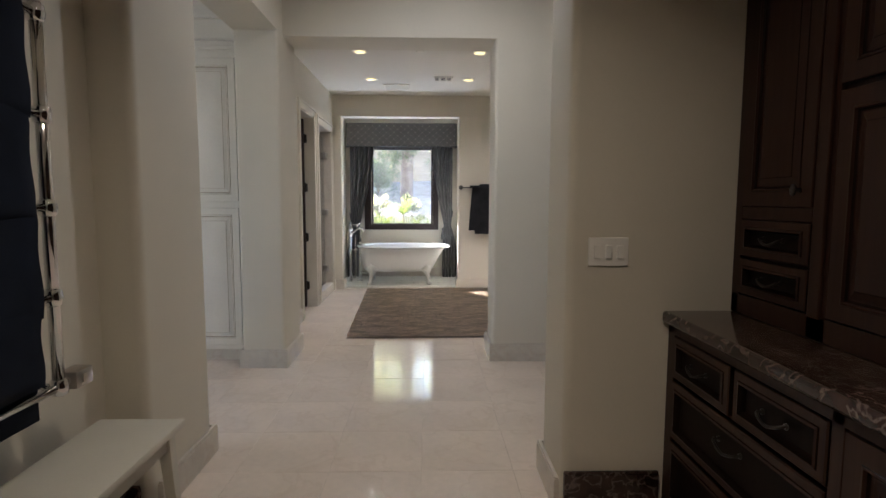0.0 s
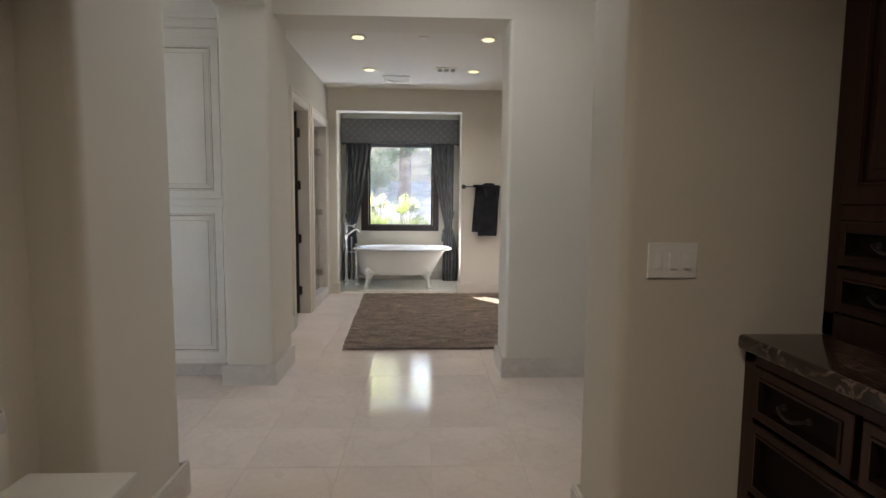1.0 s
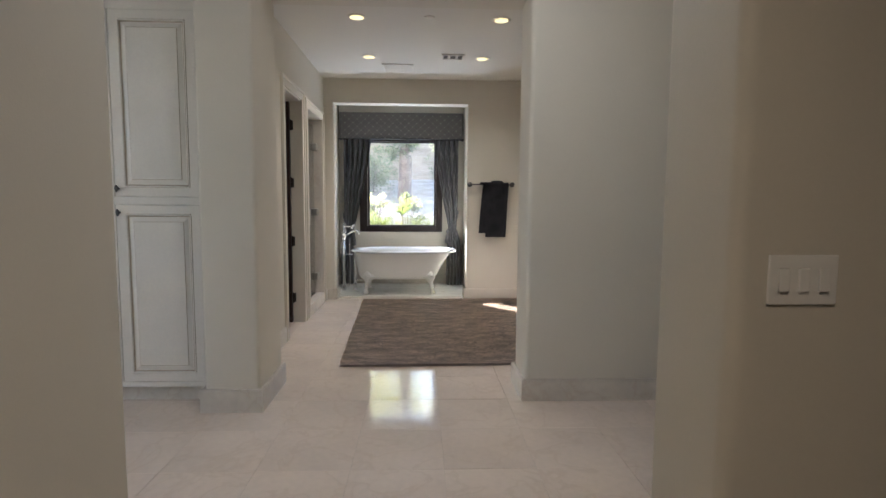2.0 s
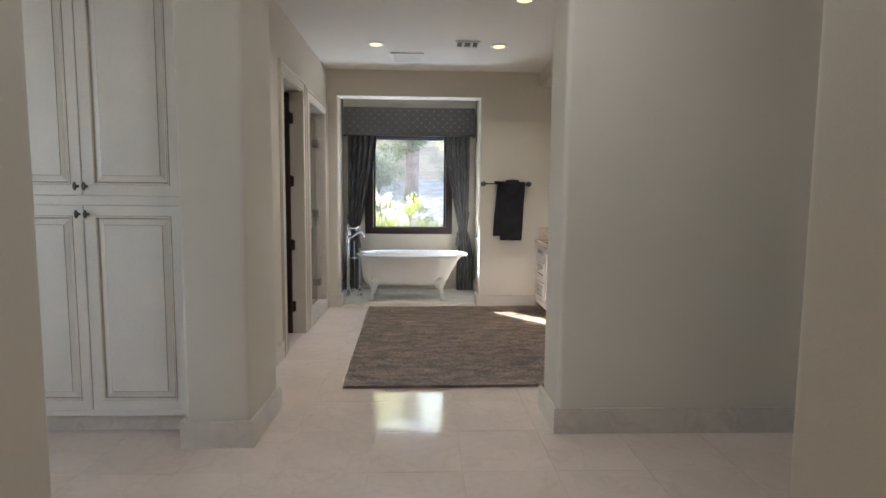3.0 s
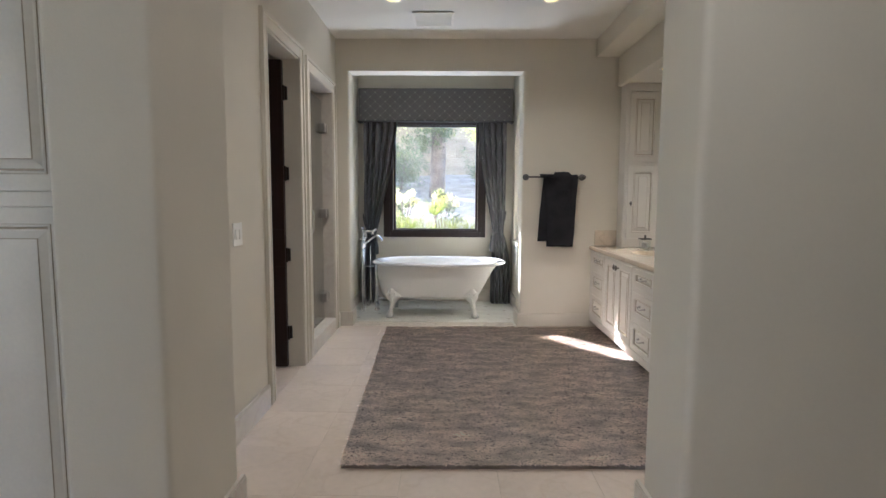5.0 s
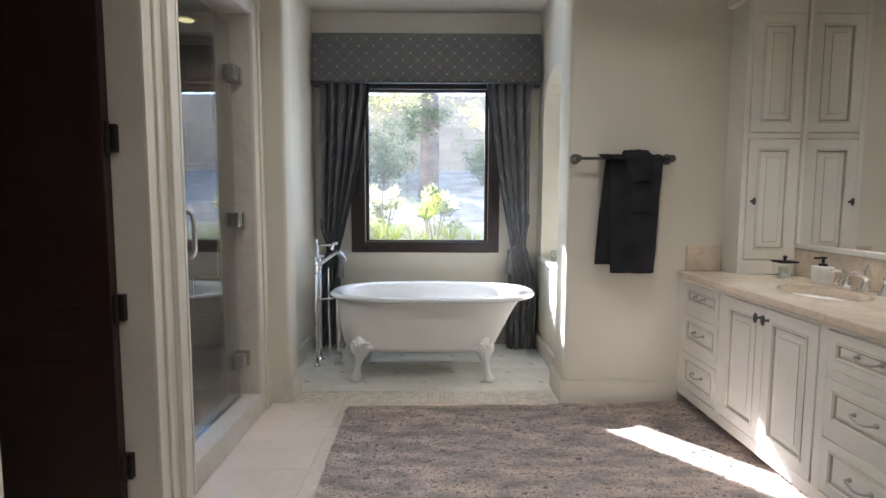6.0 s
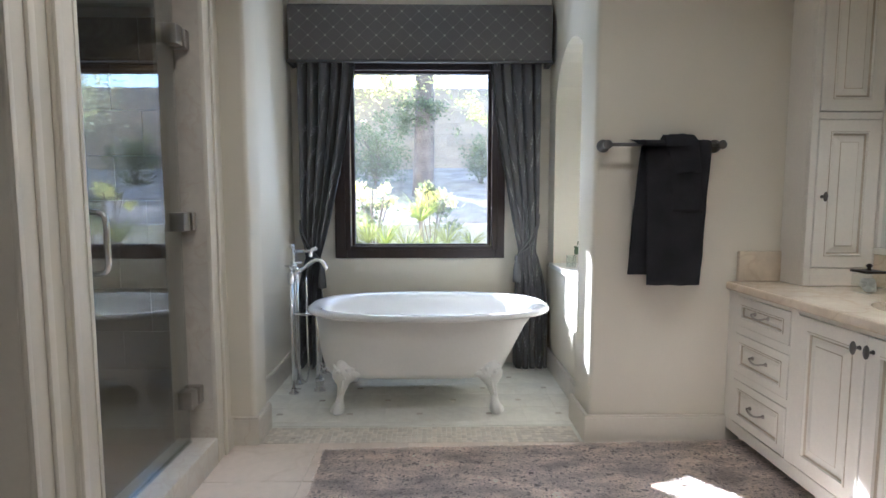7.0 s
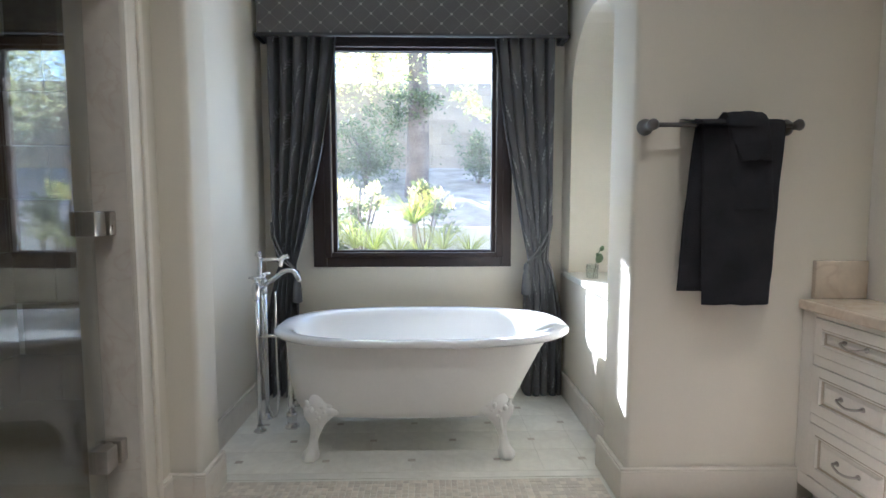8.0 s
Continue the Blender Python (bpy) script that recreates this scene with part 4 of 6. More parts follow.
def valance():
    ob = thing("valance", (0, 9.35, 2.12), "padded grey valance box with diamond lattice fabric", "valance")
    bm = boxes((-0.885, 0.905, 9.345, 9.375, 2.135, 2.515), bev=0.012, seg=3)
    box(bm, -0.885, -0.86, 9.37, 9.527, 2.135, 2.515, 0.006)
    box(bm, 0.88, 0.905, 9.37, 9.527, 2.135, 2.515, 0.006)
    box(bm, -0.87, 0.89, 9.37, 9.527, 2.49, 2.514)
    part("box", bm, VALANCE, ob, "", "auto")
    bm = bmesh.new()
    pts = [(-0.888, 9.50, 2.138), (-0.888, 9.345, 2.138), (0.908, 9.345, 2.138), (0.908, 9.50, 2.138)]
    for a, b in zip(pts, pts[1:]):
        tube(bm, [a, b], 0.011, 8)
    part("piping", bm, PIPING, ob, "thick corded edge", True)


valance()


def curtain(sign, outer, inner_top, tie_x, tie_z, tie_w, foot, label):
    """A gathered drape drawn aside: pleats that narrow to the tie-back and fall to the floor."""
    ob = thing("curtain", (outer, 9.44, 0.01), label, "curtain", "pair of drapes")
    bm = bmesh.new()
    uvl = bm.loops.layers.uv.new("uv")
    nu, nv = 150, 60
    ztop, zbot = 2.16, 0.012
    grid = []
    for j in range(nv + 1):
        v = j / nv
        z = ztop + (zbot - ztop) * v
        if z > tie_z:
            f = (ztop - z) / (ztop - tie_z)
            e = f ** 1.6
            in_x = inner_top + (tie_x - inner_top) * e + 0.015 * sign * math.sin(f * math.pi)
            out_x = outer + (tie_x + sign * tie_w - outer) * f ** 6
        else:
            f = (tie_z - z) / (tie_z - zbot)
            in_x = tie_x + (foot[0] - tie_x) * min(1, f * 1.6) ** 0.8
            out_x = (tie_x + sign * tie_w) + (foot[1] - tie_x - sign * tie_w) * min(1, f * 2.2) ** 0.7
        near = math.exp(-((z - tie_z) / 0.16) ** 2)
        amp = 0.072 * (1 - 0.45 * near) * (0.8 + 0.2 * v)
        row = []
        for i in range(nu + 1):
            u = i / nu
            ph = 2 * math.pi * 5.0 * u + 0.5 * math.sin(3.1 * u + 1.6 * v) + 0.9
            face = abs(math.cos(ph / 2))
            s = 2.0 * math.exp(-(face / 0.34) ** 2) - 1.0 - 0.35 * face
            y = 9.435 + amp * s * (0.72 + 0.4 * noise.noise(Vector((u * 4, v * 1.5, sign)))) - 0.02 * near
            xx = in_x + (out_x - in_x) * u + 0.006 * math.sin(ph) + 0.008 * noise.noise(Vector((u * 6, v * 5, 3 * sign)))
            row.append(bm.verts.new((xx, y, z + (0.008 * s if j == nv else 0))))
        grid.append(row)
    for j in range(nv):
        for i in range(nu):
            f = bm.faces.new((grid[j][i], grid[j][i + 1], grid[j + 1][i + 1], grid[j + 1][i]))
            for lp, (a, b) in zip(f.loops, ((i, j), (i + 1, j), (i + 1, j + 1), (i, j + 1))):
                lp[uvl].uv = (a / nu * 0.95, b / nv * 2.1)
    bmesh.ops.recalc_face_normals(bm, faces=bm.faces)
    part("drape", bm, DRAPE, ob, "", True)
    bm = bmesh.new()
    a, b = (outer + sign * 0.015, 9.44, tie_z + 0.26), (tie_x - sign * 0.01, 9.375, tie_z - 0.02)
    tube(bm, curve_pts([a, (outer + sign * -0.01, 9.385, tie_z + 0.20), ((a[0] + b[0]) / 2, 9.37, tie_z + 0.08), b], 8), 0.008, 8)
    tube(bm, curve_pts([a, (outer, 9.40, tie_z + 0.17), ((a[0] + b[0]) / 2 + sign * 0.01, 9.368, tie_z + 0.05), b], 8), 0.006, 8)
    tie = part("tie_back", bm, CORD, ob, "silver-grey twisted cord tie-back", True)
    bm = bmesh.new()
    lathe(bm, [(0.008, 0.0), (0.016, -0.012), (0.018, -0.035), (0.012, -0.05), (0.021, -0.07), (0.027, -0.12), (0.030, -0.19), (0.020, -0.195)], (b[0] - sign * 0.006, 9.365, tie_z - 0.02), 14)
    part("tassel", bm, CORD, tie, "grey thread tassel", True)


curtain(-1, -0.84, -0.44, -0.705, 0.80, 0.10, (-0.70, -0.885), "slate sprig-patterned drape tied back to the window's side")
curtain(1, 0.835, 0.475, 0.70, 0.84, 0.115, (0.665, 0.905), "slate sprig-patterned drape tied back with a corded tassel")


# ---- clawfoot tub ----
def oval(cx, cy, ax0, ax1, ay, z, n=56, p=2.5):
    """A rounded outline with its two ends at cx-ax0 and cx+ax1."""
    out = []
    for k in range(n):
        t = 2 * math.pi * k / n
        c, s = math.cos(t), math.sin(t)
        rx = ax1 if c > 0 else ax0
        out.append((cx + rx * math.copysign(abs(c) ** (2 / p), c), cy + ay * math.copysign(abs(s) ** (2 / p), s), z))
    return out


def loft(bm, loops, cap0=True, cap1=True):
    vs = [[bm.verts.new(p) for p in lp] for lp in loops]
    n = len(vs[0])
    for a, b in zip(vs, vs[1:]):
        for k in range(n):
            bm.faces.new((a[k], a[(k + 1) % n], b[(k + 1) % n], b[k]))
    if cap0:
        bm.faces.new(vs[0][::-1])
    if cap1:
        bm.faces.new(vs[-1])
    bmesh.ops.recalc_face_normals(bm, faces=bm.faces)
    return bm


def claw_foot(ob, x, y, sx, sy):
    """A cast leg: a carved shield with scrolled wings against the tub, a slim ankle and a clawed ball."""
    bm = bmesh.new()
    # height, half width, half depth, shift towards the tub's middle, shift outwards
    prof = [(0.322, 0.010, 0.008, 0.010, -0.004), (0.312, 0.020, 0.018, 0.008, 0.0), (0.296, 0.027, 0.026, 0.004, 0.006), (0.278, 0.033, 0.030, 0.004, 0.012), (0.262, 0.046, 0.032, 0.008, 0.016), (0.246, 0.060, 0.032, 0.014, 0.018), (0.230, 0.066, 0.032, 0.016, 0.018), (0.212, 0.058, 0.031, 0.012, 0.018), (0.192, 0.044, 0.029, 0.006, 0.016), (0.168, 0.033, 0.026, 0.002, 0.012), (0.140, 0.025, 0.022, -0.004, 0.008), (0.110, 0.020, 0.019, -0.012, 0.008), (0.085, 0.019, 0.019, -0.018, 0.010), (0.062, 0.023, 0.024, -0.020, 0.014), (0.040, 0.033, 0.032, -0.027, 0.018), (0.020, 0.036, 0.034, -0.031, 0.020), (0.006, 0.032, 0.030, -0.032, 0.020), (0.0, 0.026, 0.025, -0.032, 0.020)]
    loops = []
    for z, w, d, c, o in prof:
        loop = []
        for k in range(24):
            a = 2 * math.pi * k / 24
            carve = 1 + (0.16 * noise.noise(Vector((4 * math.cos(a), 4 * math.sin(a) * sy, z * 42))) if 0.17 < z < 0.31 else 0)
            if z < 0.06:
                carve += 0.09 * math.cos(6 * a)
            loop.append((x + sx * (w * (1.2 if z > 0.18 else 1.05) * math.cos(a) * carve - c), y + sy * (d * math.sin(a) * carve + o), z))
        loops.append(loop)
    rings = [[bm.verts.new(p) for p in lp] for lp in loops]
    for a, b in zip(rings, rings[1:]):
        for k in range(24):
            bm.faces.new((a[k], a[(k + 1) % 24], b[(k + 1) % 24], b[k]))
    bm.faces.new(rings[0])
    bm.faces.new(rings[-1])
    bmesh.ops.recalc_face_normals(bm, faces=bm.faces)
    # scrolled wing tips, the longer one towards the tub's middle
    for side, reach, z0, dz, r in ((-sx, 0.074, 0.232, 0.000, 0.030), (-sx, 0.050, 0.256, 0.012, 0.020), (sx, 0.034, 0.258, 0.014, 0.022), (sx, 0.038, 0.226, -0.006, 0.018)):
        r0 = Vector((x + side * 0.026 - sx * 0.012, y + sy * 0.020, z0))
        pp = curve_pts([r0, r0 + Vector((side * reach * 0.5, 0.006 * sy, dz * 0.2)), r0 + Vector((side * reach * 0.85, 0.0, dz)), r0 + Vector((side * reach, -0.004 * sy, dz + 0.010))], 5)
        tube(bm, pp, 0.012, 10, radii=[r * (1 - 0.75 * (i / (len(pp) - 1)) ** 0.8) for i in range(len(pp))])
    for dx, z0, r in ((0.030, 0.262, 0.012), (-0.018, 0.250, 0.014), (0.006, 0.236, 0.011), (0.040, 0.238, 0.010), (0.016, 0.212, 0.012)):
        bmesh.ops.create_uvsphere(bm, u_segments=8, v_segments=6, radius=r, matrix=pose(x - sx * dx, y + sy * 0.044, z0))
    tube(bm, curve_pts([(x - sx * 0.004, y + sy * 0.046, 0.205), (x + sx * 0.002, y + sy * 0.036, 0.16), (x + sx * 0.014, y + sy * 0.026, 0.11)], 5), 0.008, 8)
    part("claw_foot", bm, TUB_PAINT, ob, "white painted claw foot with leaf scrolls", True)


def bathtub():
    cx, cy = 0.06, 8.83
    ob = thing("clawfoot_tub", (cx, cy, 0), "white cast-iron clawfoot bathtub with rolled rim on pale tiles", "bathtub")
    outer = [(0.46, 0.27, 0.20, 0.196), (0.54, 0.36, 0.262, 0.198), (0.585, 0.415, 0.288, 0.206), (0.607, 0.452, 0.298, 0.235), (0.628, 0.492, 0.310, 0.31), (0.644, 0.542, 0.320, 0.40), (0.654, 0.588, 0.328, 0.48), (0.660, 0.622, 0.334, 0.525), (0.664, 0.645, 0.338, 0.545)]
    bm = bmesh.new()
    loft(bm, [oval(cx, cy, a0, a1, ay, z, 72, 3.6 - 0.9 * max(0, z - 0.2) / 0.345) for a0, a1, ay, z in outer], cap1=False)
    part("outer_body", bm, TUB_PAINT, ob, "painted cast-iron outside", True)
    R = [(0.664, 0.645, 0.338, 0.546), (0.70, 0.715, 0.392, 0.552), (0.713, 0.728, 0.402, 0.565), (0.710, 0.725, 0.400, 0.578), (0.690, 0.705, 0.388, 0.586), (0.655, 0.665, 0.362, 0.585), (0.625, 0.635, 0.338, 0.574), (0.605, 0.60, 0.322, 0.54), (0.58, 0.52, 0.308, 0.44), (0.55, 0.42, 0.295, 0.33), (0.50, 0.31, 0.265, 0.26), (0.42, 0.20, 0.205, 0.225), (0.20, 0.08, 0.08, 0.215)]
    bm = bmesh.new()
    loft(bm, [oval(cx, cy, a0, a1, ay, z, p=2.6) for a0, a1, ay, z in R], cap0=False)
    part("rim_and_basin", bm, ENAMEL, ob, "glossy white porcelain rolled rim and basin", True)
    for sx, x in ((-1, -0.415), (1, 0.425)):
        for sy, y in ((-1, 8.585), (1, 9.075)):
            claw_foot(ob, x, y, sx, sy)
    bm = bmesh.new()
    tube(bm, [(cx - 0.592, cy, 0.47), (cx - 0.575, cy, 0.47)], 0.03, 16)
    part("overflow_cover", bm, CHROME, ob, "round chrome overflow", True)


bathtub()


def tub_filler():
    ob = thing("tub_filler", (-0.74, 8.93, 0), "freestanding chrome tub filler with hand shower and tall supply pipes", "faucet")
    for x, y in ((-0.777, 8.89), (-0.789, 9.06)):
        bm = bmesh.new()
        tube(bm, [(x, y, 0.006), (x, y, 0.70)], 0.0125, 12)
        part("riser_pipe", bm, CHROME, ob, "", True)
        bm = bmesh.new()
        lathe(bm, [(0.034, 0.001), (0.033, 0.006), (0.018, 0.014), (0.016, 0.03)], (x, y, 0), 18)
        part("floor_flange", bm, CHROME, ob, "", True)
        bm = bmesh.new()
        lathe(bm, [(0.016, 0.0), (0.021, 0.01), (0.022, 0.06), (0.017, 0.075), (0.010, 0.085)], (x, y, 0.69), 14)
        tube(bm, [(x - 0.035, y, 0.80), (x + 0.035, y, 0.80)], 0.007, 8)
        tube(bm, [(x, y - 0.035, 0.80), (x, y + 0.035, 0.80)], 0.007, 8)
        tube(bm, [(x, y, 0.76), (x, y, 0.806)], 0.009, 8)
        part("valve", bm, CHROME, ob, "cross-handled valve", True)
    bm = bmesh.new()
    tube(bm, [(-0.777, 8.89, 0.735), (-0.789, 9.06, 0.735)], 0.015, 12)
    tube(bm, [(-0.783, 8.975, 0.735), (-0.783, 8.975, 0.90)], 0.011, 12)
    part("bridge", bm, CHROME, ob, "", True)
    bm = bmesh.new()
    tube(bm, curve_pts([(-0.78, 8.97, 0.735), (-0.72, 8.96, 0.775), (-0.65, 8.95, 0.825), (-0.60, 8.94, 0.825), (-0.565, 8.93, 0.775)], 6), 0.013, 12)
    part("spout", bm, CHROME, ob, "arched spout", True)
    bm = bmesh.new()
    tube(bm, [(-0.777, 8.89, 0.50), (-0.65, 8.90, 0.50)], 0.008, 10)
    part("brace", bm, CHROME, ob, "", True)
    bm = bmesh.new()
    tube(bm, [(-0.78, 8.975, 0.885), (-0.655, 8.955, 0.885)], 0.010, 10)
    tube(bm, curve_pts([(-0.672, 8.955, 0.85), (-0.662, 8.955, 0.89), (-0.63, 8.955, 0.905)], 5), 0.013, 10)
    lathe(bm, [(0.010, 0), (0.017, 0.006), (0.017, 0.02), (0.006, 0.03)], (-0.79, 8.975, 0.90), 12)
    part("hand_shower", bm, CHROME, ob, "cradled hand shower", True)
    bm = bmesh.new()
    tube(bm, curve_pts([(-0.70, 8.95, 0.72), (-0.695, 8.93, 0.40), (-0.70, 8.96, 0.12), (-0.735, 8.99, 0.04), (-0.775, 8.98, 0.20), (-0.775, 8.965, 0.70)], 8), 0.006, 8)
    part("hose", bm, CHROME, ob, "flexible metal hose", True)
    bm = bmesh.new()
    tube(bm, [(-0.626, 8.94, 0.004), (-0.626, 8.94, 0.55)], 0.019, 12)
    lathe(bm, [(0.040, 0.001), (0.038, 0.008), (0.026, 0.018), (0.024, 0.05), (0.029, 0.055), (0.029, 0.075), (0.022, 0.08)], (-0.626, 8.94, 0), 18)
    tube(bm, [(-0.626, 8.94, 0.135), (-0.50, 8.90, 0.135)], 0.014, 10)
    tube(bm, [(-0.60, 8.93, 0.135), (-0.58, 8.925, 0.135)], 0.022, 10)
    part("drain_pipe", bm, CHROME, ob, "", True)


tub_filler()


# ---- towel bar with charcoal towels ----
def towel_bar():
    ob = thing("towel_bar", (1.17, 8.2, 1.455), "dark pewter towel bar on the cream wall", "towel bar")
    bm = bmesh.new()
    tube(bm, [(0.905, 8.13, 1.456), (1.44, 8.13, 1.456)], 0.0085, 12)
    part("bar", bm, PEWTER, ob, "", True)
    for x, s in ((0.905, -1), (1.437, 1)):
        bm = bmesh.new()
        tube(bm, [(x, 8.199, 1.456), (x, 8.192, 1.456), (x, 8.18, 1.456), (x, 8.15, 1.456), (x, 8.118, 1.456), (x, 8.108, 1.456)], 0.02, 16, radii=[0.031, 0.031, 0.018, 0.013, 0.021, 0.010])
        part("post", bm, PEWTER, ob, "round rosette post", True)


towel_bar()


def hung_towel(top, bottom, zbar, front, back, gap, seed, sway, thick=0.013):
    """A folded terry towel over the bar: hanging sides with soft upright folds, a woven hem band and a thick edge."""
    bm = bmesh.new()
    nu, nv = 30, 26
    prof = [(1.0, -front * (1 - k / nv)) for k in range(nv)] + [(math.cos(math.pi * k / 8), gap * math.sin(math.pi * k / 8)) for k in range(9)] + [(-1.0, -back * k / 8) for k in range(1, 9)]
    rows = []
    for i in range(nu + 1):
        u = i / nu
        row = []
        for side, h in prof:
            f = min(1.0, max(0.0, -h / front))
            e = f ** 0.8
            x = (top[0] * (1 - e) + bottom[0] * e) * (1 - u) + (top[1] * (1 - e) + bottom[1] * e) * u
            fold = sway * (0.25 + 0.75 * f) * (0.65 * math.sin(5.2 * u + seed + 0.8 * f) + 0.6 * noise.noise(Vector((u * 3.4 + seed, h * 2.2, seed))))
            round_off = 0.010 * (abs(2 * u - 1) ** 6)
            hem = -0.003 if 0.055 < front + h < 0.085 and side > 0 else 0.0
            y = 8.13 - gap * side - (fold + hem - round_off if side > 0 else 0.3 * abs(fold) * -1 if side == -1.0 else 0)
            row.append(bm.verts.new((x + 0.004 * noise.noise(Vector((h * 7, seed, u))), y, zbar + h + 0.005 * noise.noise(Vector((u * 4, seed, 1.0))))))
        rows.append(row)
    for a, b in zip(rows, rows[1:]):
        for k in range(len(prof) - 1):
            bm.faces.new((a[k], a[k + 1], b[k + 1], b[k]))
    bmesh.ops.recalc_face_normals(bm, faces=bm.faces)
    bmesh.ops.solidify(bm, geom=bm.faces, thickness=-thick)
    bmesh.ops.recalc_face_normals(bm, faces=bm.faces)
    return bm


solo("bath_towel", hung_towel((1.065, 1.24), (1.016, 1.21), 1.450, 0.60, 0.5, 0.006, 2.0, 0.004, 0.010), TOWEL, "charcoal terry towel fold hanging behind the front towel", "towel", smooth=True)
solo("bath_towel", hung_towel((1.082, 1.378), (1.104, 1.348), 1.446, 0.643, 0.60, 0.020, 5.0, 0.007), TOWEL, "charcoal terry bath towel folded over the bar", "towel", smooth=True)
solo("hand_towel", hung_towel((1.165, 1.312), (1.200, 1.340), 1.448, 0.300, 0.30, 0.031, 8.0, 0.007, 0.011), TOWEL, "small charcoal hand towel draped over the bath towel", "towel", smooth=True)
solo("washcloth", hung_towel((1.165, 1.300), (1.215, 1.322), 1.448, 0.122, 0.14, 0.044, 11.0, 0.007, 0.012), TOWEL, "charcoal washcloth folded on top of the hand towel", "towel", smooth=True)


# ---- vanity ----
def vanity():
    x = 1.548
    ob = thing("vanity_cabinet", (1.85, 7.4, 0), "antique-white vanity cabinet with raised-panel doors and drawers", "cabinet")
    part("body", boxes((x + 0.021, 2.129, 6.55, 8.198, 0.08, 0.766)), CABINET, ob)
    part("toe_kick", boxes((x + 0.075, 2.12, 6.57, 8.19, 0.0, 0.08)), BASE, ob, "recessed toe kick")
    rows = ((0.610, 0.748), (0.385, 0.568), (0.140, 0.345))
    bm = bmesh.new()
    for y0, y1 in ((8.130, 8.198), (7.700, 7.745), (6.985, 7.030), (6.535, 6.600)):
        box(bm, x, x + 0.022, y0, y1, 0.08, 0.766, 0.002)
    box(bm, x + 0.0005, x + 0.022, 6.536, 8.197, 0.750, 0.7665, 0.002)
    box(bm, x - 0.001, x + 0.022, 6.536, 8.197, 0.078, 0.134, 0.003)
    for y0, y1 in ((7.745, 8.130), (6.600, 6.985)):
        for z0, z1 in ((0.570, 0.608), (0.347, 0.383)):
            box(bm, x + 0.0005, x + 0.022, y0, y1, z0, z1, 0.002)
    part("face_frame", bm, CABINET, ob)
    for ya, yb in ((8.130, 7.745), (6.985, 6.600)):
        for z0, z1 in rows:
            d = part("drawer_front", panel(ya - yb - 0.006, z1 - z0, facing(x - 0.004, ya - 0.003, z0, "-x"), DRAWER, 0.024, DRAWER_GLAZE), (CABINET, GLAZE), ob)
            pull(d, facing(x - 0.001, (ya + yb) / 2, (z0 + z1) / 2 + 0.004, "-x"), 0.095, NICKEL, "nickel bar pull", 0.008)
    for ya, yb, ky in ((7.698, 7.367, 7.393), (7.363, 7.032, 7.337)):
        d = part("door", panel(ya - yb, 0.610, facing(x - 0.004, ya, 0.138, "-x"), RAISED, 0.024, RAISED_GLAZE), (CABINET, GLAZE), ob)
        knob(d, facing(x - 0.004, ky, 0.700, "-x"), PEWTER, "dark pewter oval knob", 0.024)
    part("side_panel", boxes((x, 2.12, 6.52, 6.534, 0.08, 0.766)), CABINET, ob)


vanity()


def makeup_desk():
    x = 1.625
    ob = thing("makeup_desk", (1.9, 5.9, 0), "lower antique-white make-up desk with knee space and drawers", "desk")
    part("body", boxes((x + 0.021, 2.129, 6.14, 6.518, 0.10, 0.648)), CABINET, ob)
    part("body", boxes((x + 0.021, 2.129, 5.13, 5.42, 0.10, 0.648)), CABINET, ob)
    for y0, y1 in ((6.16, 6.51), (5.14, 5.40)):
        part("toe_kick", boxes((x + 0.05, 2.12, y0, y1, 0.0, 0.10)), BASE, ob, "recessed toe kick")
    part("apron", boxes((x + 0.03, x + 0.05, 5.42, 6.14, 0.56, 0.648)), CABINET, ob)
    part("knee_back", boxes((2.10, 2.129, 5.42, 6.14, 0.0, 0.648)), PAINT, ob)
    for ya, yb in ((6.49, 6.16), (5.41, 5.14)):
        d = part("drawer_front", panel(ya - yb, 0.13, facing(x - 0.004, ya, 0.51, "-x"), DRAWER, 0.024, DRAWER_GLAZE), (CABINET, GLAZE), ob)
        pull(d, facing(x - 0.001, (ya + yb) / 2, 0.578, "-x"), 0.10, NICKEL, "nickel bar pull", 0.005)
        d = part("door", panel(ya - yb, 0.38, facing(x - 0.004, ya, 0.115, "-x"), RAISED, 0.024, RAISED_GLAZE), (CABINET, GLAZE), ob)
        knob(d, facing(x - 0.004, (ya + yb) / 2, 0.30, "-x"), PEWTER, "dark pewter oval knob")


makeup_desk()


def rounded_slab(pts, z0, z1, bev=0.012):
    bm = bmesh.new()
    lo = [bm.verts.new((a, b, z0)) for a, b in pts]
    f = bm.faces.new(lo)
    r = bmesh.ops.extrude_face_region(bm, geom=[f])
    vs = [g for g in r["geom"] if isinstance(g, bmesh.types.BMVert)]
    bmesh.ops.translate(bm, verts=vs, vec=(0, 0, z1 - z0))
    bmesh.ops.recalc_face_normals(bm, faces=bm.faces)
    flat = [e for e in bm.edges if abs(e.verts[0].co.z - e.verts[1].co.z) < 1e-6]
    bmesh.ops.bevel(bm, geom=flat, offset=bev, segments=3, profile=0.6, affect="EDGES", clamp_overlap=True)
    return bm


edge = [(2.128, 8.198), (1.528, 8.198), (1.528, 6.585)] + [(1.528 + 0.08 * (1 - math.cos(a)), 6.585 - 0.08 * math.sin(a)) for a in (math.pi / 2 * k / 6 for k in range(1, 7))] + [(1.80, 6.50), (1.86, 6.47), (1.90, 6.405), (1.92, 6.305), (1.93, 5.13), (2.128, 5.13)]


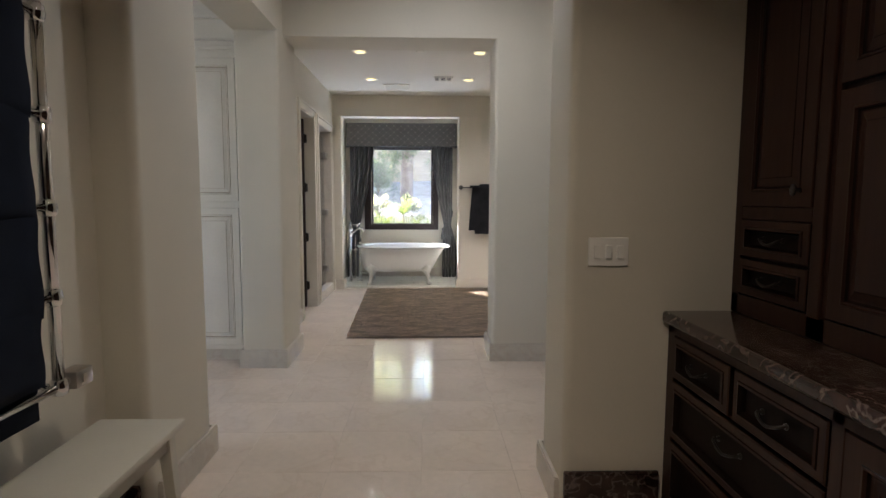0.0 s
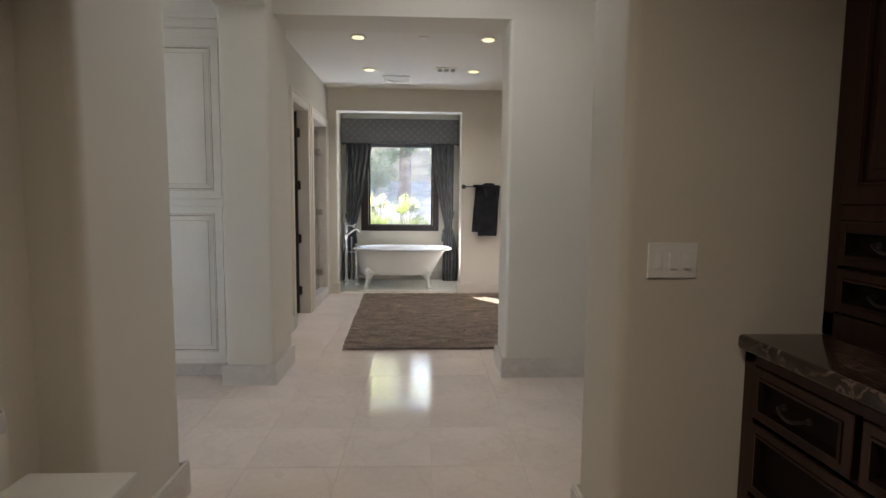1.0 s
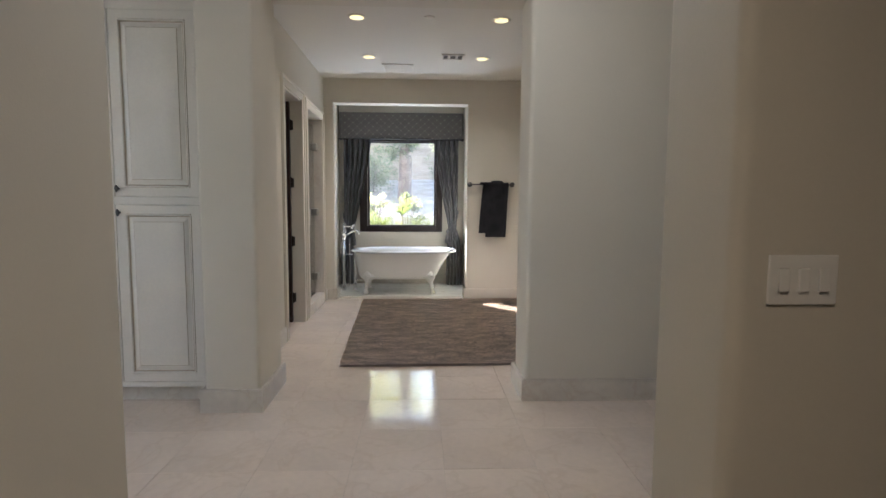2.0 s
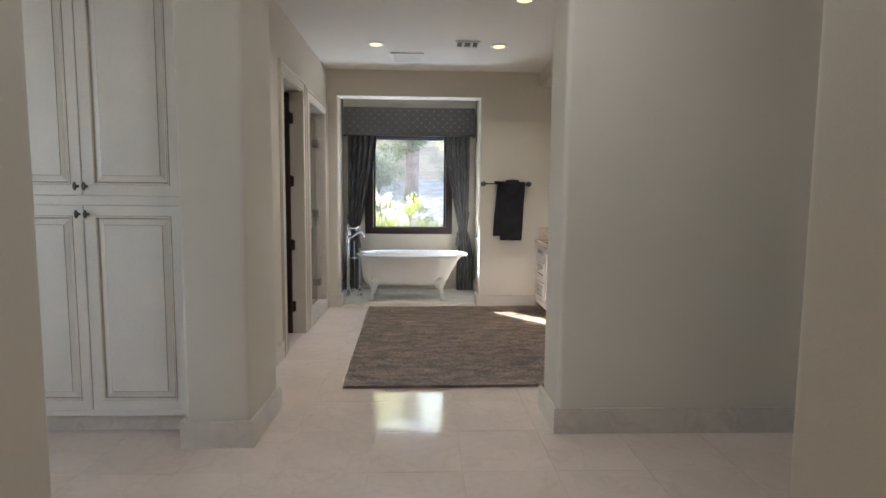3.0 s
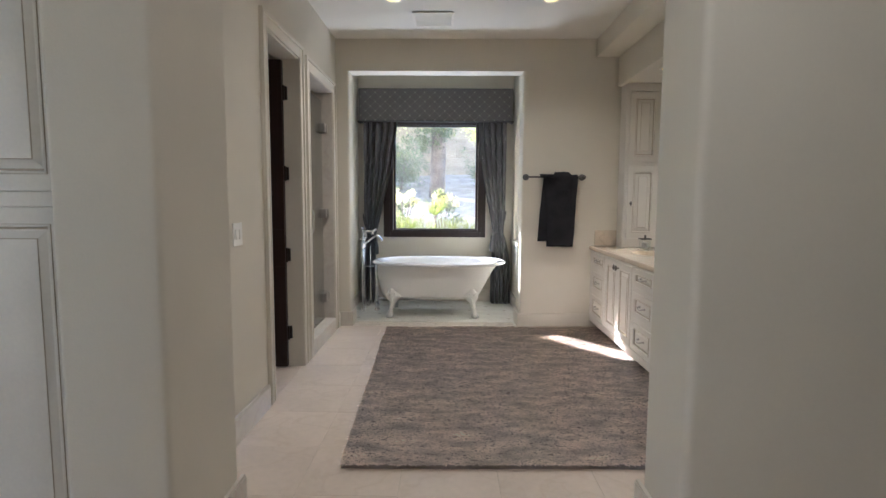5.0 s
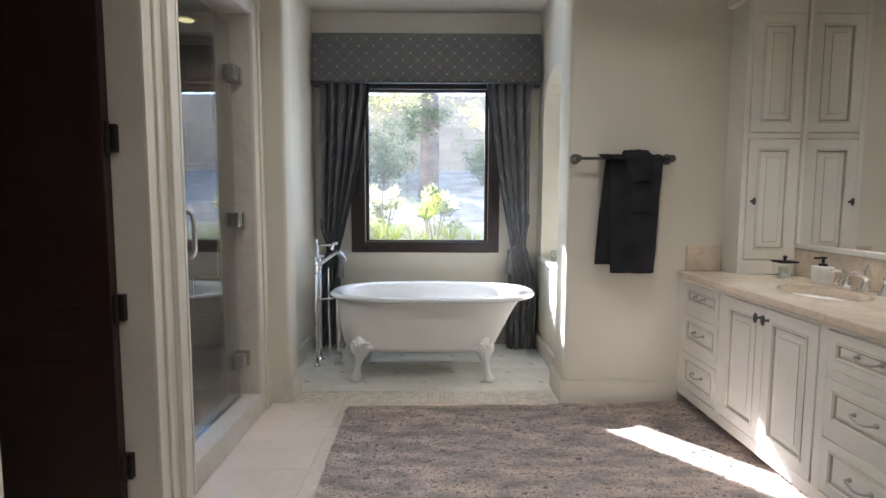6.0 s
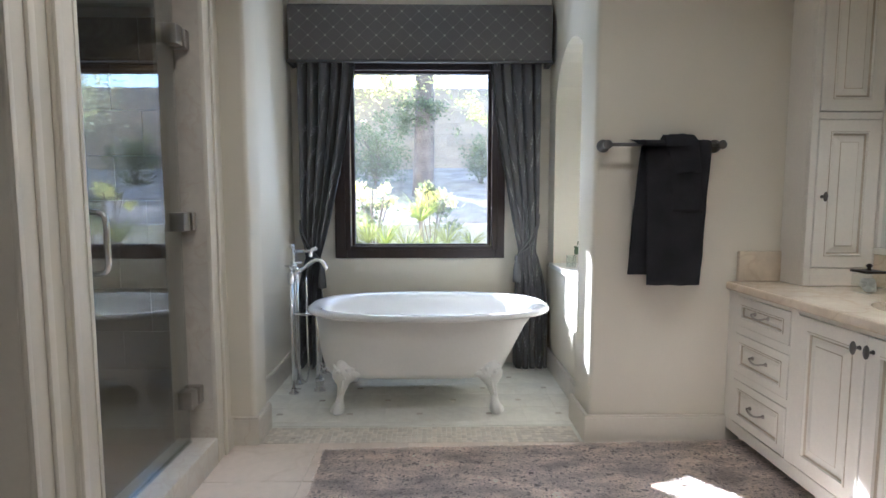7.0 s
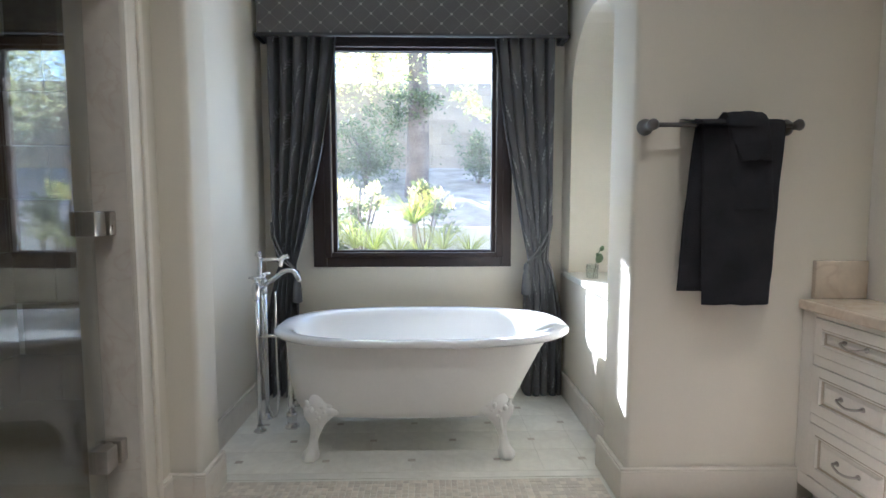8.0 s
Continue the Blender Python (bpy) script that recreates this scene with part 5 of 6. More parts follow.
def counter_with_basin():
    """The stone top, cut open over the basin."""
    bm = rounded_slab(edge, 0.768, 0.808)
    cut = bmesh.new()
    loft(cut, [oval(1.84, 7.43, 0.155, 0.155, 0.215, z, 40, 2.0) for z in (0.74, 0.83)])
    a, b = bpy.data.meshes.new("slab"), bpy.data.meshes.new("cutter")
    bm.to_mesh(a)
    cut.to_mesh(b)
    oa, obb = new("vanity_top", a), new("cutter", b)
    mod = oa.modifiers.new("cut", "BOOLEAN")
    mod.object, mod.operation, mod.solver = obb, "DIFFERENCE", "EXACT"
    me = bpy.data.meshes.new_from_object(oa.evaluated_get(bpy.context.evaluated_depsgraph_get()))
    out = bmesh.new()
    out.from_mesh(me)
    for o in (oa, obb):
        bpy.data.objects.remove(o)
    bm.free(), cut.free()
    return out


solo("vanity_countertop", counter_with_basin(), COUNTER, "polished cream stone countertop with brown veining over the vanity", "countertop", smooth="auto")
bm = bmesh.new()
loft(bm, [oval(1.84, 7.43, a, a, b, z, 40, 2.0) for a, b, z in ((0.165, 0.225, 0.766), (0.155, 0.215, 0.764), (0.14, 0.20, 0.71), (0.10, 0.15, 0.665), (0.03, 0.04, 0.655))], cap0=False)
sink = solo("sink", bm, CERAMIC, "oval white undermounted ceramic sink", "sink", smooth=True)
bm = rounded_slab([(2.128, 6.517), (1.59, 6.517), (1.59, 5.13), (2.128, 5.13)], 0.650, 0.690)
solo("desk_countertop", bm, COUNTER, "polished cream stone top of the lower desk", "countertop", smooth="auto")
structure("backsplash", boxes((2.105, 2.128, 5.13, 8.03, 0.809, 0.955), (1.575, 1.78, 8.178, 8.199, 0.809, 0.955), (1.60, 1.80, 6.500, 6.5165, 0.691, 0.767), (1.945, 1.96, 5.13, 6.48, 0.691, 0.767), bev=0.003), COUNTER, "polished cream stone backsplash behind the vanity", "backsplash", "auto")


def vanity_mirror():
    ob = thing("mirror", (2.12, 6.6, 1.63), "wide wall mirror in a thin painted frame over the vanity", "mirror")
    part("glass", boxes((2.118, 2.128, 5.14, 8.02, 0.985, 2.299)), MIRROR, ob)
    part("frame", boxes((2.098, 2.128, 5.12, 8.03, 0.956, 0.984), (2.10, 2.128, 8.012, 8.028, 0.985, 2.299), bev=0.004), CABINET, ob)


vanity_mirror()


def tower_cabinet():
    y = 8.03
    ob = thing("tower_cabinet", (1.95, 8.1, 0.81), "narrow antique-white tower cabinet standing on the stone counter", "cabinet")
    part("body", boxes((1.785, 2.127, y + 0.0225, 8.199, 0.809, 2.299)), CABINET, ob)
    bm = bmesh.new()
    for r in ((1.785, 1.815, 0.809, 2.299), (2.10, 2.116, 0.809, 2.299), (1.815, 2.10, 0.809, 0.89), (1.815, 2.10, 1.56, 1.59), (1.815, 2.10, 2.225, 2.299)):
        box(bm, r[0], r[1], y, y + 0.022, r[2], r[3], 0.002)
    part("face_frame", bm, CABINET, ob)
    for z0, z1 in ((0.893, 1.557), (1.593, 2.222)):
        d = part("door", panel(0.279, z1 - z0, facing(1.818, y - 0.004, z0, "-y"), RAISED, 0.024, RAISED_GLAZE), (CABINET, GLAZE), ob)
        if z0 < 1:
            knob(d, facing(1.846, y - 0.004, 1.215, "-y"), PEWTER, "dark pewter oval knob")


tower_cabinet()


def vanity_faucet():
    ob = thing("sink_faucet", (2.02, 7.43, 0.808), "polished nickel widespread sink faucet with lever handles", "faucet")
    bell = [(0.033, 0.001), (0.033, 0.006), (0.029, 0.010), (0.024, 0.024), (0.017, 0.042), (0.012, 0.058), (0.016, 0.062), (0.018, 0.070), (0.016, 0.078)]
    bm = bmesh.new()
    lathe(bm, bell + [(0.012, 0.088), (0.014, 0.096), (0.008, 0.108), (0.010, 0.116), (0.004, 0.128)], (2.035, 7.43, 0.808), 18)
    tube(bm, curve_pts([(2.035, 7.43, 0.875), (1.99, 7.43, 0.893), (1.94, 7.43, 0.890), (1.905, 7.43, 0.872), (1.893, 7.43, 0.848)], 6), 0.011, 12)
    part("spout", bm, CHROME, ob, "", True)
    for y, s in ((7.32, -1), (7.54, 1)):
        bm = bmesh.new()
        lathe(bm, bell + [(0.010, 0.088), (0.004, 0.094)], (2.035, y, 0.808), 18)
        tube(bm, curve_pts([(2.035, y, 0.880), (2.028, y + s * 0.03, 0.888), (2.02, y + s * 0.06, 0.885), (2.012, y + s * 0.088, 0.880)], 4), 0.007, 10, radii=[0.010, 0.009, 0.008, 0.0065, 0.006, 0.006, 0.0065, 0.007, 0.0075, 0.008, 0.0085, 0.008, 0.005])
        part("lever_handle", bm, CHROME, ob, "", True)


vanity_faucet()


def jar():
    ob = thing("glass_jar", (1.93, 7.84, 0.808), "square glass jar of cotton with a dark lid", "jar")
    x, y = 1.93, 7.84
    part("jar", boxes((x - 0.042, x + 0.042, y - 0.042, y + 0.042, 0.809, 0.895), bev=0.006), JAR_GLASS, ob)
    bm = bmesh.new()
    for k in range(14):
        bmesh.ops.create_icosphere(bm, subdivisions=2, radius=0.015, matrix=pose(x + random.uniform(-0.022, 0.022), y + random.uniform(-0.022, 0.022), 0.829 + 0.015 * (k // 5)))
    part("cotton", bm, WHITE_STUFF, ob, "white cotton balls", True)
    bm = boxes((x - 0.046, x + 0.046, y - 0.046, y + 0.046, 0.896, 0.906), bev=0.003)
    lathe(bm, [(0.010, 0.0), (0.006, 0.010), (0.013, 0.02), (0.004, 0.028)], (x, y, 0.906), 12)
    part("lid", bm, BRONZE, ob, "dark bronze lid with a knob", "auto")


def soap_pump():
    x, y = 2.03, 7.70
    ob = thing("soap_dispenser", (x, y, 0.808), "square white ceramic soap dispenser with a black pump", "soap dispenser")
    part("bottle", boxes((x - 0.036, x + 0.036, y - 0.036, y + 0.036, 0.809, 0.895), bev=0.006), CERAMIC, ob, "", "auto")
    bm = bmesh.new()
    lathe(bm, [(0.020, 0.0), (0.020, 0.012), (0.007, 0.016), (0.007, 0.035), (0.016, 0.037), (0.016, 0.046), (0.005, 0.048)], (x, y, 0.895), 12)
    tube(bm, [(x, y, 0.936), (x - 0.045, y, 0.934)], 0.005, 8)
    part("pump", bm, BLACK, ob, "black plastic pump", "auto")


jar()
soap_pump()


def vanity_chair():
    """A small barrel chair tucked at the desk's knee space."""
    cx, cy = 1.72, 5.80
    ob = thing("vanity_chair", (cx, cy, 0), "low round-backed chair with pale rim and dark patterned back", "chair")
    bm = bmesh.new()
    lathe(bm, [(0.19, 0.40), (0.205, 0.415), (0.205, 0.455), (0.17, 0.475), (0.02, 0.48)], (cx, cy, 0), 28)
    part("seat", bm, VALANCE, ob, "dark upholstered seat", True)
    n = 24
    ang = [radians(100 + 160 * k / n) for k in range(n + 1)]
    bm = bmesh.new()
    a, b = ([bm.verts.new((cx + r * math.cos(t), cy + r * math.sin(t) * 0.95, z)) for t in ang for z in (0.46, 0.62)] for r in (0.205, 0.225))
    for k in range(n):
        i = 2 * k
        bm.faces.new((a[i], a[i + 1], a[i + 3], a[i + 2]))
        bm.faces.new((b[i], b[i + 2], b[i + 3], b[i + 1]))
    bmesh.ops.recalc_face_normals(bm, faces=bm.faces)
    part("backrest", bm, DRAPE, ob, "dark patterned fabric back", True)
    bm = bmesh.new()
    tube(bm, [(cx + 0.215 * math.cos(t), cy + 0.205 * math.sin(t), 0.635 - 0.10 * abs((t - math.pi) / radians(80)) ** 2.5) for t in ang], 0.017, 10)
    part("back_rim", bm, CERAMIC, ob, "pale painted curved rim", True)
    for t in (45, 135, 225, 315):
        bm = bmesh.new()
        q = Vector((math.cos(radians(t)), math.sin(radians(t)), 0))
        c = Vector((cx, cy, 0))
        tube(bm, curve_pts([c + q * 0.17 + Vector((0, 0, 0.41)), c + q * 0.185 + Vector((0, 0, 0.22)), c + q * 0.20 + Vector((0, 0, 0.003))], 4), 0.016, 10, radii=[0.02, 0.019, 0.018, 0.017, 0.016, 0.015, 0.014, 0.013, 0.012])
        part("leg", bm, NICKEL, ob, "", True)


vanity_chair()


# ---- ceiling vents and sprinkler ----
def vent(x0, x1, y0, y1, slats, label, cross=0):
    ob = thing("ceiling_vent", ((x0 + x1) / 2, (y0 + y1) / 2, H), label, "vent")
    z = H - 0.001
    part("backing", boxes((x0 + 0.01, x1 - 0.01, y0 + 0.01, y1 - 0.01, z - 0.003, z)), BLACK if cross else CEIL, ob)
    w = 0.022
    part("frame", boxes((x0, x1, y0, y0 + w, z - 0.012, z - 0.0031), (x0, x1, y1 - w, y1, z - 0.012, z - 0.0031), (x0, x0 + w, y0 + w, y1 - w, z - 0.012, z - 0.0031), (x1 - w, x1, y0 + w, y1 - w, z - 0.012, z - 0.0031), bev=0.002), TRIM, ob)
    for k in range(slats):
        y = y0 + w + (y1 - y0 - 2 * w) * (k + 0.5) / slats
        bm = bmesh.new()
        half = 0.008 if cross else 0.0105
        box(bm, x0 + w, x1 - w, -half, half, -0.001, 0.001)
        bmesh.ops.rotate(bm, verts=bm.verts, matrix=Matrix.Rotation(radians(14 if cross else 4), 3, "X"))
        bmesh.ops.translate(bm, verts=bm.verts, vec=(0, y, z - 0.009))
        part("slat", bm, TRIM if cross else CEIL, ob)
    for k in range(cross):
        x = x0 + (x1 - x0) * (k + 1) / (cross + 1)
        part("bar", boxes((x - 0.012, x + 0.012, y0 + w, y1 - w, z - 0.016, z - 0.0032)), TRIM, ob)


vent(0.50, 0.735, 7.03, 7.22, 5, "white louvred air register in the ceiling", 2)
vent(-0.13, 0.205, 7.47, 7.80, 12, "white slatted exhaust grille in the ceiling")
ob = thing("fire_sprinkler", (0.36, 5.97, H), "small white concealed sprinkler cap in the ceiling", "sprinkler")
bm = bmesh.new()
lathe(bm, [(0.042, -0.001), (0.042, -0.005), (0.034, -0.008), (0.006, -0.009)], (0.36, 5.97, H), 20)
part("cap", bm, TRIM, ob, "", True)


# ---- niche plant ----
def niche_plant():
    x, y, z = 0.992, 9.07, 0.766
    ob = thing("plant_vase", (x, y, z), "small clear glass with one green sprig on the sill", "plant")
    bm = bmesh.new()
    lathe(bm, [(0.004, 0.001), (0.031, 0.001), (0.033, 0.006), (0.033, 0.078), (0.0305, 0.079), (0.030, 0.008), (0.004, 0.007)], (x, y, z), 24)
    part("glass", bm, JAR_GLASS, ob, "clear glass tumbler", True)
    bm = bmesh.new()
    tube(bm, curve_pts([(x + 0.006, y, z + 0.012), (x + 0.018, y, z + 0.07), (x + 0.026, y, z + 0.12), (x + 0.046, y - 0.004, z + 0.175)], 5), 0.0018, 6)
    part("stem", bm, LEAF_SPRIG, ob, "", True)
    for px, pz, ln, a in ((0.026, 0.083, 0.058, 1.25), (0.040, 0.150, 0.034, 1.1), (0.032, 0.120, 0.026, 2.2)):
        bm = bmesh.new()
        prev = None
        for k in range(9):
            f = k / 8
            w = 0.36 * ln * math.sin(math.pi * f) ** 0.7 + 0.0004
            c = Vector((x + px + ln * f * math.cos(a), y - 0.004 - 0.006 * math.sin(3 * f), z + pz + ln * f * math.sin(a)))
            s = Vector((-math.sin(a) * 0.9, 0.3, math.cos(a) * 0.9))
            cur = [bm.verts.new(c - s * w), bm.verts.new(c + Vector((0, 0.003, 0))), bm.verts.new(c + s * w)]
            if prev:
                bm.faces.new((prev[0], prev[1], cur[1], cur[0]))
                bm.faces.new((prev[1], prev[2], cur[2], cur[1]))
            prev = cur
        part("leaf", bm, LEAF_SPRIG, ob, "", True)


niche_plant()


# ---- rug ----
def rug():
    """A shag rug: a lumpy pile sheet with thousands of separate tufts."""
    ob = thing("rug", (0.6, 6.7, 0), "taupe shag rug with streaky pile on the marble floor", "rug")
    c = [Vector((-0.315, 5.43)), Vector((1.66, 5.47)), Vector((1.655, 8.165)), Vector((-0.42, 8.09))]

    def at(u, v):
        return (c[0] * (1 - u) + c[1] * u) * (1 - v) + (c[3] * (1 - u) + c[2] * u) * v

    nu, nv = 130, 180
    bm = bmesh.new()
    grid = []
    for j in range(nv + 1):
        row = []
        for i in range(nu + 1):
            u, v = i / nu, j / nv
            p = at(u, v)
            edge_d = min(u, 1 - u, v, 1 - v) * 2.2
            wob = 0.008 * noise.noise(Vector((p.x * 9, p.y * 9, 4.0))) * (1 if edge_d < 0.03 else 0)
            z = 0.012 + 0.005 * noise.noise(Vector((p.x * 38, p.y * 38, 0))) + 0.003 * noise.noise(Vector((p.x * 11, p.y * 11, 2)))
            if noise.noise(Vector((p.x * 11, p.y * 46, 7.0))) > 0.40:
                z -= 0.004
            row.append(bm.verts.new((p.x + wob, p.y + wob, 0.002 + (z if edge_d > 0.004 else 0.0))))
        grid.append(row)
    for j in range(nv):
        for i in range(nu):
            bm.faces.new((grid[j][i], grid[j][i + 1], grid[j + 1][i + 1], grid[j + 1][i]))
    part("backing", bm, RUG, ob, "", True)
    rnd = np.random.default_rng(5)
    n = 170000
    u, v = rnd.random(n), rnd.random(n)
    cc = np.array([[q.x, q.y] for q in c])
    p = (cc[0] * (1 - u)[:, None] + cc[1] * u[:, None]) * (1 - v)[:, None] + (cc[3] * (1 - u)[:, None] + cc[2] * u[:, None]) * v[:, None]
    keep = np.array([noise.noise(Vector((q[0] * 24, q[1] * 75, 7.0))) < 0.38 for q in p.tolist()])
    p = p[keep]
    n = len(p)
    a = rnd.normal(-1.57, 0.6, n)
    ln = rnd.uniform(0.014, 0.030, n)
    wd = 0.0055
    d = np.stack([np.cos(a), np.sin(a)], 1)
    q = np.stack([-d[:, 1], d[:, 0]], 1)
    verts = np.zeros((n, 3, 3))
    verts[:, 0, :2], verts[:, 1, :2], verts[:, 2, :2] = p - q * wd, p + q * wd, p + d * ln[:, None]
    verts[:, 0, 2] = verts[:, 1, 2] = 0.021
    verts[:, 2, 2] = 0.022 + rnd.uniform(0, 0.009, n)
    me = bpy.data.meshes.new("tufts")
    me.from_pydata(verts.reshape(-1, 3).tolist(), [], np.arange(3 * n).reshape(-1, 3).tolist())
    me.materials.append(TUFT)
    t = new("shag", me)
    t.parent = ob
    t.matrix_parent_inverse = Matrix.Translation(ob.location).inverted()
    tagged(t, kind="stuff")


TUFT = leaf_mat("taupe_yarn", (0.77, 0.67, 0.62), 0.08, 0.78, 1.18, 0.36)
rug()


# ---- garden behind the window ----
def height(x, y):
    if y < 11.35:
        return 0.35 + 0.03 * noise.noise(Vector((x, y, 0)))
    rise = min(1, (y - 11.35) / 3.8)
    return 0.93 + 0.85 * rise + 0.04 * noise.noise(Vector((x, y, 0)))


def ground():
    bm = bmesh.new()
    xs = [-400, -60, -20] + [-8 + 0.5 * k for k in range(33)] + [20, 60, 400]
    ys = [9.67, 10.0, 10.4] + [10.8, 11.2, 11.349, 11.351] + [11.6 + 0.3 * k for k in range(18)] + [20, 40, 90, 400]
    g = [[bm.verts.new((x, y, height(x, y) if abs(x) < 10 and y < 20 else 1.75)) for x in xs] for y in ys]
    for a, b in zip(g, g[1:]):
        for k in range(len(xs) - 1):
            bm.faces.new((a[k], a[k + 1], b[k + 1], b[k]))
    return bm


structure("ground", ground(), MULCH, "pale gravel and soil of the garden bed", "ground", True)
structure("path_kerb", boxes((-8, 8, 11.15, 11.38, -0.45, 0.96), bev=0.01), CONCRETE, "pale concrete kerb across the garden bed", "kerb", "auto")
# Unseen pavement, widened so its pale top bounces sun into the alcove
structure("patio", boxes((-8, 8, 9.661, 10.42, -0.45, 0.385)), CONCRETE, "unseen concrete strip under the window, added to bounce sunlight", "pavement")


def leafy(name, centre, spread, count, size, mat, parent, label="", long=2.2, up=0.3, seed=0, smooth=0):
    """A loose crown of many separate leaves, denser in clumps."""
    rnd = np.random.default_rng(seed)
    clumps = rnd.normal(0, 0.5, (max(4, count // 60), 3)) * np.array(spread)
    which = rnd.integers(0, len(clumps), count)
    p = np.array(centre) + clumps[which] + rnd.normal(0, 0.16, (count, 3)) * np.array(spread)
    a, e = rnd.uniform(0, 2 * np.pi, count), rnd.normal(up, 0.6, count)
    d = np.stack([np.cos(a) * np.cos(e), np.sin(a) * np.cos(e), np.sin(e)], 1)
    s = np.cross(d, rnd.normal(0, 1, (count, 3)))
    s /= np.linalg.norm(s, axis=1)[:, None] + 1e-9
    ln = size * rnd.uniform(0.6, 1.3, count)[:, None]
    w = ln / long
    v = np.stack([p, p + d * ln * 0.5 + s * w * 0.5, p + d * ln, p + d * ln * 0.5 - s * w * 0.5], 1)
    me = bpy.data.meshes.new(name)
    o = np.array(ORIGIN[parent.name])
    me.from_pydata((v.reshape(-1, 3) - o).tolist(), [], np.arange(4 * count).reshape(-1, 4).tolist())
    me.materials.append(mat)
    ob = new(name, me)
    ob.parent = parent
    return tagged(ob, label)


def bladed(name, centre, count, length, mat, parent, seed=0, droop=0.9, width=0.022):
    """A rosette of arching strap leaves."""
    rnd = random.Random(seed)
    bm = bmesh.new()
    c = Vector(centre)
    for k in range(count):
        a, ln, lift = rnd.uniform(0, 6.283), length * rnd.uniform(0.6, 1.15), rnd.uniform(0.5, 1.3)
        d = Vector((math.cos(a), math.sin(a), 0))
        s = Vector((-d.y, d.x, 0))
        prev = None
        for i in range(7):
            f = i / 6
            q = c + d * ln * f * math.cos(lift * 0.7) + Vector((0, 0, ln * (math.sin(lift) * f - droop * 0.55 * f * f)))
            w = width * (1 - f) ** 0.6 * (0.5 + f * 1.2 if f < 0.4 else 1)
            cur = (bm.verts.new(q - s * w), bm.verts.new(q + s * w))
            if prev:
                bm.faces.new((prev[0], prev[1], cur[1], cur[0]))
            prev = cur
    return part(name, bm, mat, parent)


def shrub(x, y, h, label, mat, n, size, seed, r=0.5):
    z = height(x, y)
    ob = thing("shrub", (x, y, z), label, "shrub")
    bm = bmesh.new()
    rnd = random.Random(seed)
    for k in range(6):
        tube(bm, curve_pts([(x, y, z - 0.02), (x + rnd.uniform(-0.1, 0.1), y + rnd.uniform(-0.1, 0.1), z + h * 0.4), (x + rnd.uniform(-r, r) * 0.6, y + rnd.uniform(-r, r) * 0.5, z + h * 0.8)], 4), 0.01, 6)
    part("stems", bm, BARK, ob, "", True)
    leafy("leaves", (x, y, z + h * 0.5), (r, r * 0.8, h * 0.48), n, size, mat, ob, seed=seed)
    return ob


def garden_plants():
    for k, (x, y, zc, ln) in enumerate(((-0.03, 10.70, 1.10, 0.52), (-0.36, 10.62, 0.98, 0.46), (-0.55, 10.85, 0.98, 0.46), (0.22, 10.72, 0.98, 0.42), (-0.16, 10.58, 0.92, 0.40), (0.46, 10.85, 0.92, 0.36), (-0.80, 10.7, 0.98, 0.46), (0.05, 10.56, 0.90, 0.36), (0.95, 10.75, 1.0, 0.46), (1.3, 10.9, 1.05, 0.46))):
        z = height(x, y)
        ob = thing("strap_leaf_plant", (x, y, z), "sunlit yellow-green strap-leaved plant in the garden bed", "plant", "strap-leaved plants")
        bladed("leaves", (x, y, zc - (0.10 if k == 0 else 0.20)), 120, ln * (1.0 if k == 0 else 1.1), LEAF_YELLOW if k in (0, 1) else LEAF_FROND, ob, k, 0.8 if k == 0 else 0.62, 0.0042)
        bm = bmesh.new()
        tube(bm, curve_pts([(x, y, z - 0.03), (x + 0.02, y, z + 0.2), (x, y, zc - (0.09 if k == 0 else 0.19))], 4), 0.02, 8)
        part("stem", bm, BARK, ob, "", True)
    for k, (x, y, zc, n) in enumerate(((0.07, 10.95, 1.27, 460), (-0.50, 10.98, 1.26, 300), (-0.95, 11.0, 1.2, 260), (1.2, 11.0, 1.3, 320))):
        z = height(x, y)
        ob = thing("flowering_shrub", (x, y, z), "backlit shrub with pale cream blossoms behind the strap leaves", "shrub", "flowering shrubs")
        bm = bmesh.new()
        for j in range(7):
            a = j * 0.9
            tube(bm, curve_pts([(x, y, z - 0.03), (x + 0.05 * math.cos(a), y + 0.05 * math.sin(a), z + 0.5), (x + 0.16 * math.cos(a), y + 0.1 * math.sin(a), zc)], 4), 0.007, 6)
        part("stems", bm, BARK, ob, "", True)
        leafy("blossoms", (x, y, zc - 0.03), (0.19, 0.14, 0.12), int(1.5 * n), 0.062, LEAF_CREAM, ob, "pale cream blossoms", 3.6, 1.05, seed=k + 20)
        leafy("leaves", (x, y, zc - 0.22), (0.26, 0.2, 0.22), 420, 0.06, LEAF_GREY, ob, seed=k + 30)
    shrub(-0.78, 13.6, 0.85, "grey-green rounded shrub before the block wall", LEAF_GREY, 5200, 0.04, 41, 0.46)
    shrub(0.80, 13.7, 0.70, "small grey-green shrub before the block wall", LEAF_GREY, 2600, 0.04, 43, 0.26)
    shrub(2.4, 13.7, 0.75, "dark green rounded shrub before the block wall", LEAF_DARK, 3200, 0.04, 46, 0.32)
    shrub(-2.6, 13.4, 1.2, "grey-green shrub at the garden bed's end", LEAF_GREY, 1200, 0.05, 44, 0.6)
    # Out-of-view shrub added to keep low sun off the tub
    shrub(-1.58, 10.95, 1.74, "unseen dense grey-green shrub added to block low sun", LEAF_GREY, 4200, 0.10, 45, 0.42)


garden_plants()


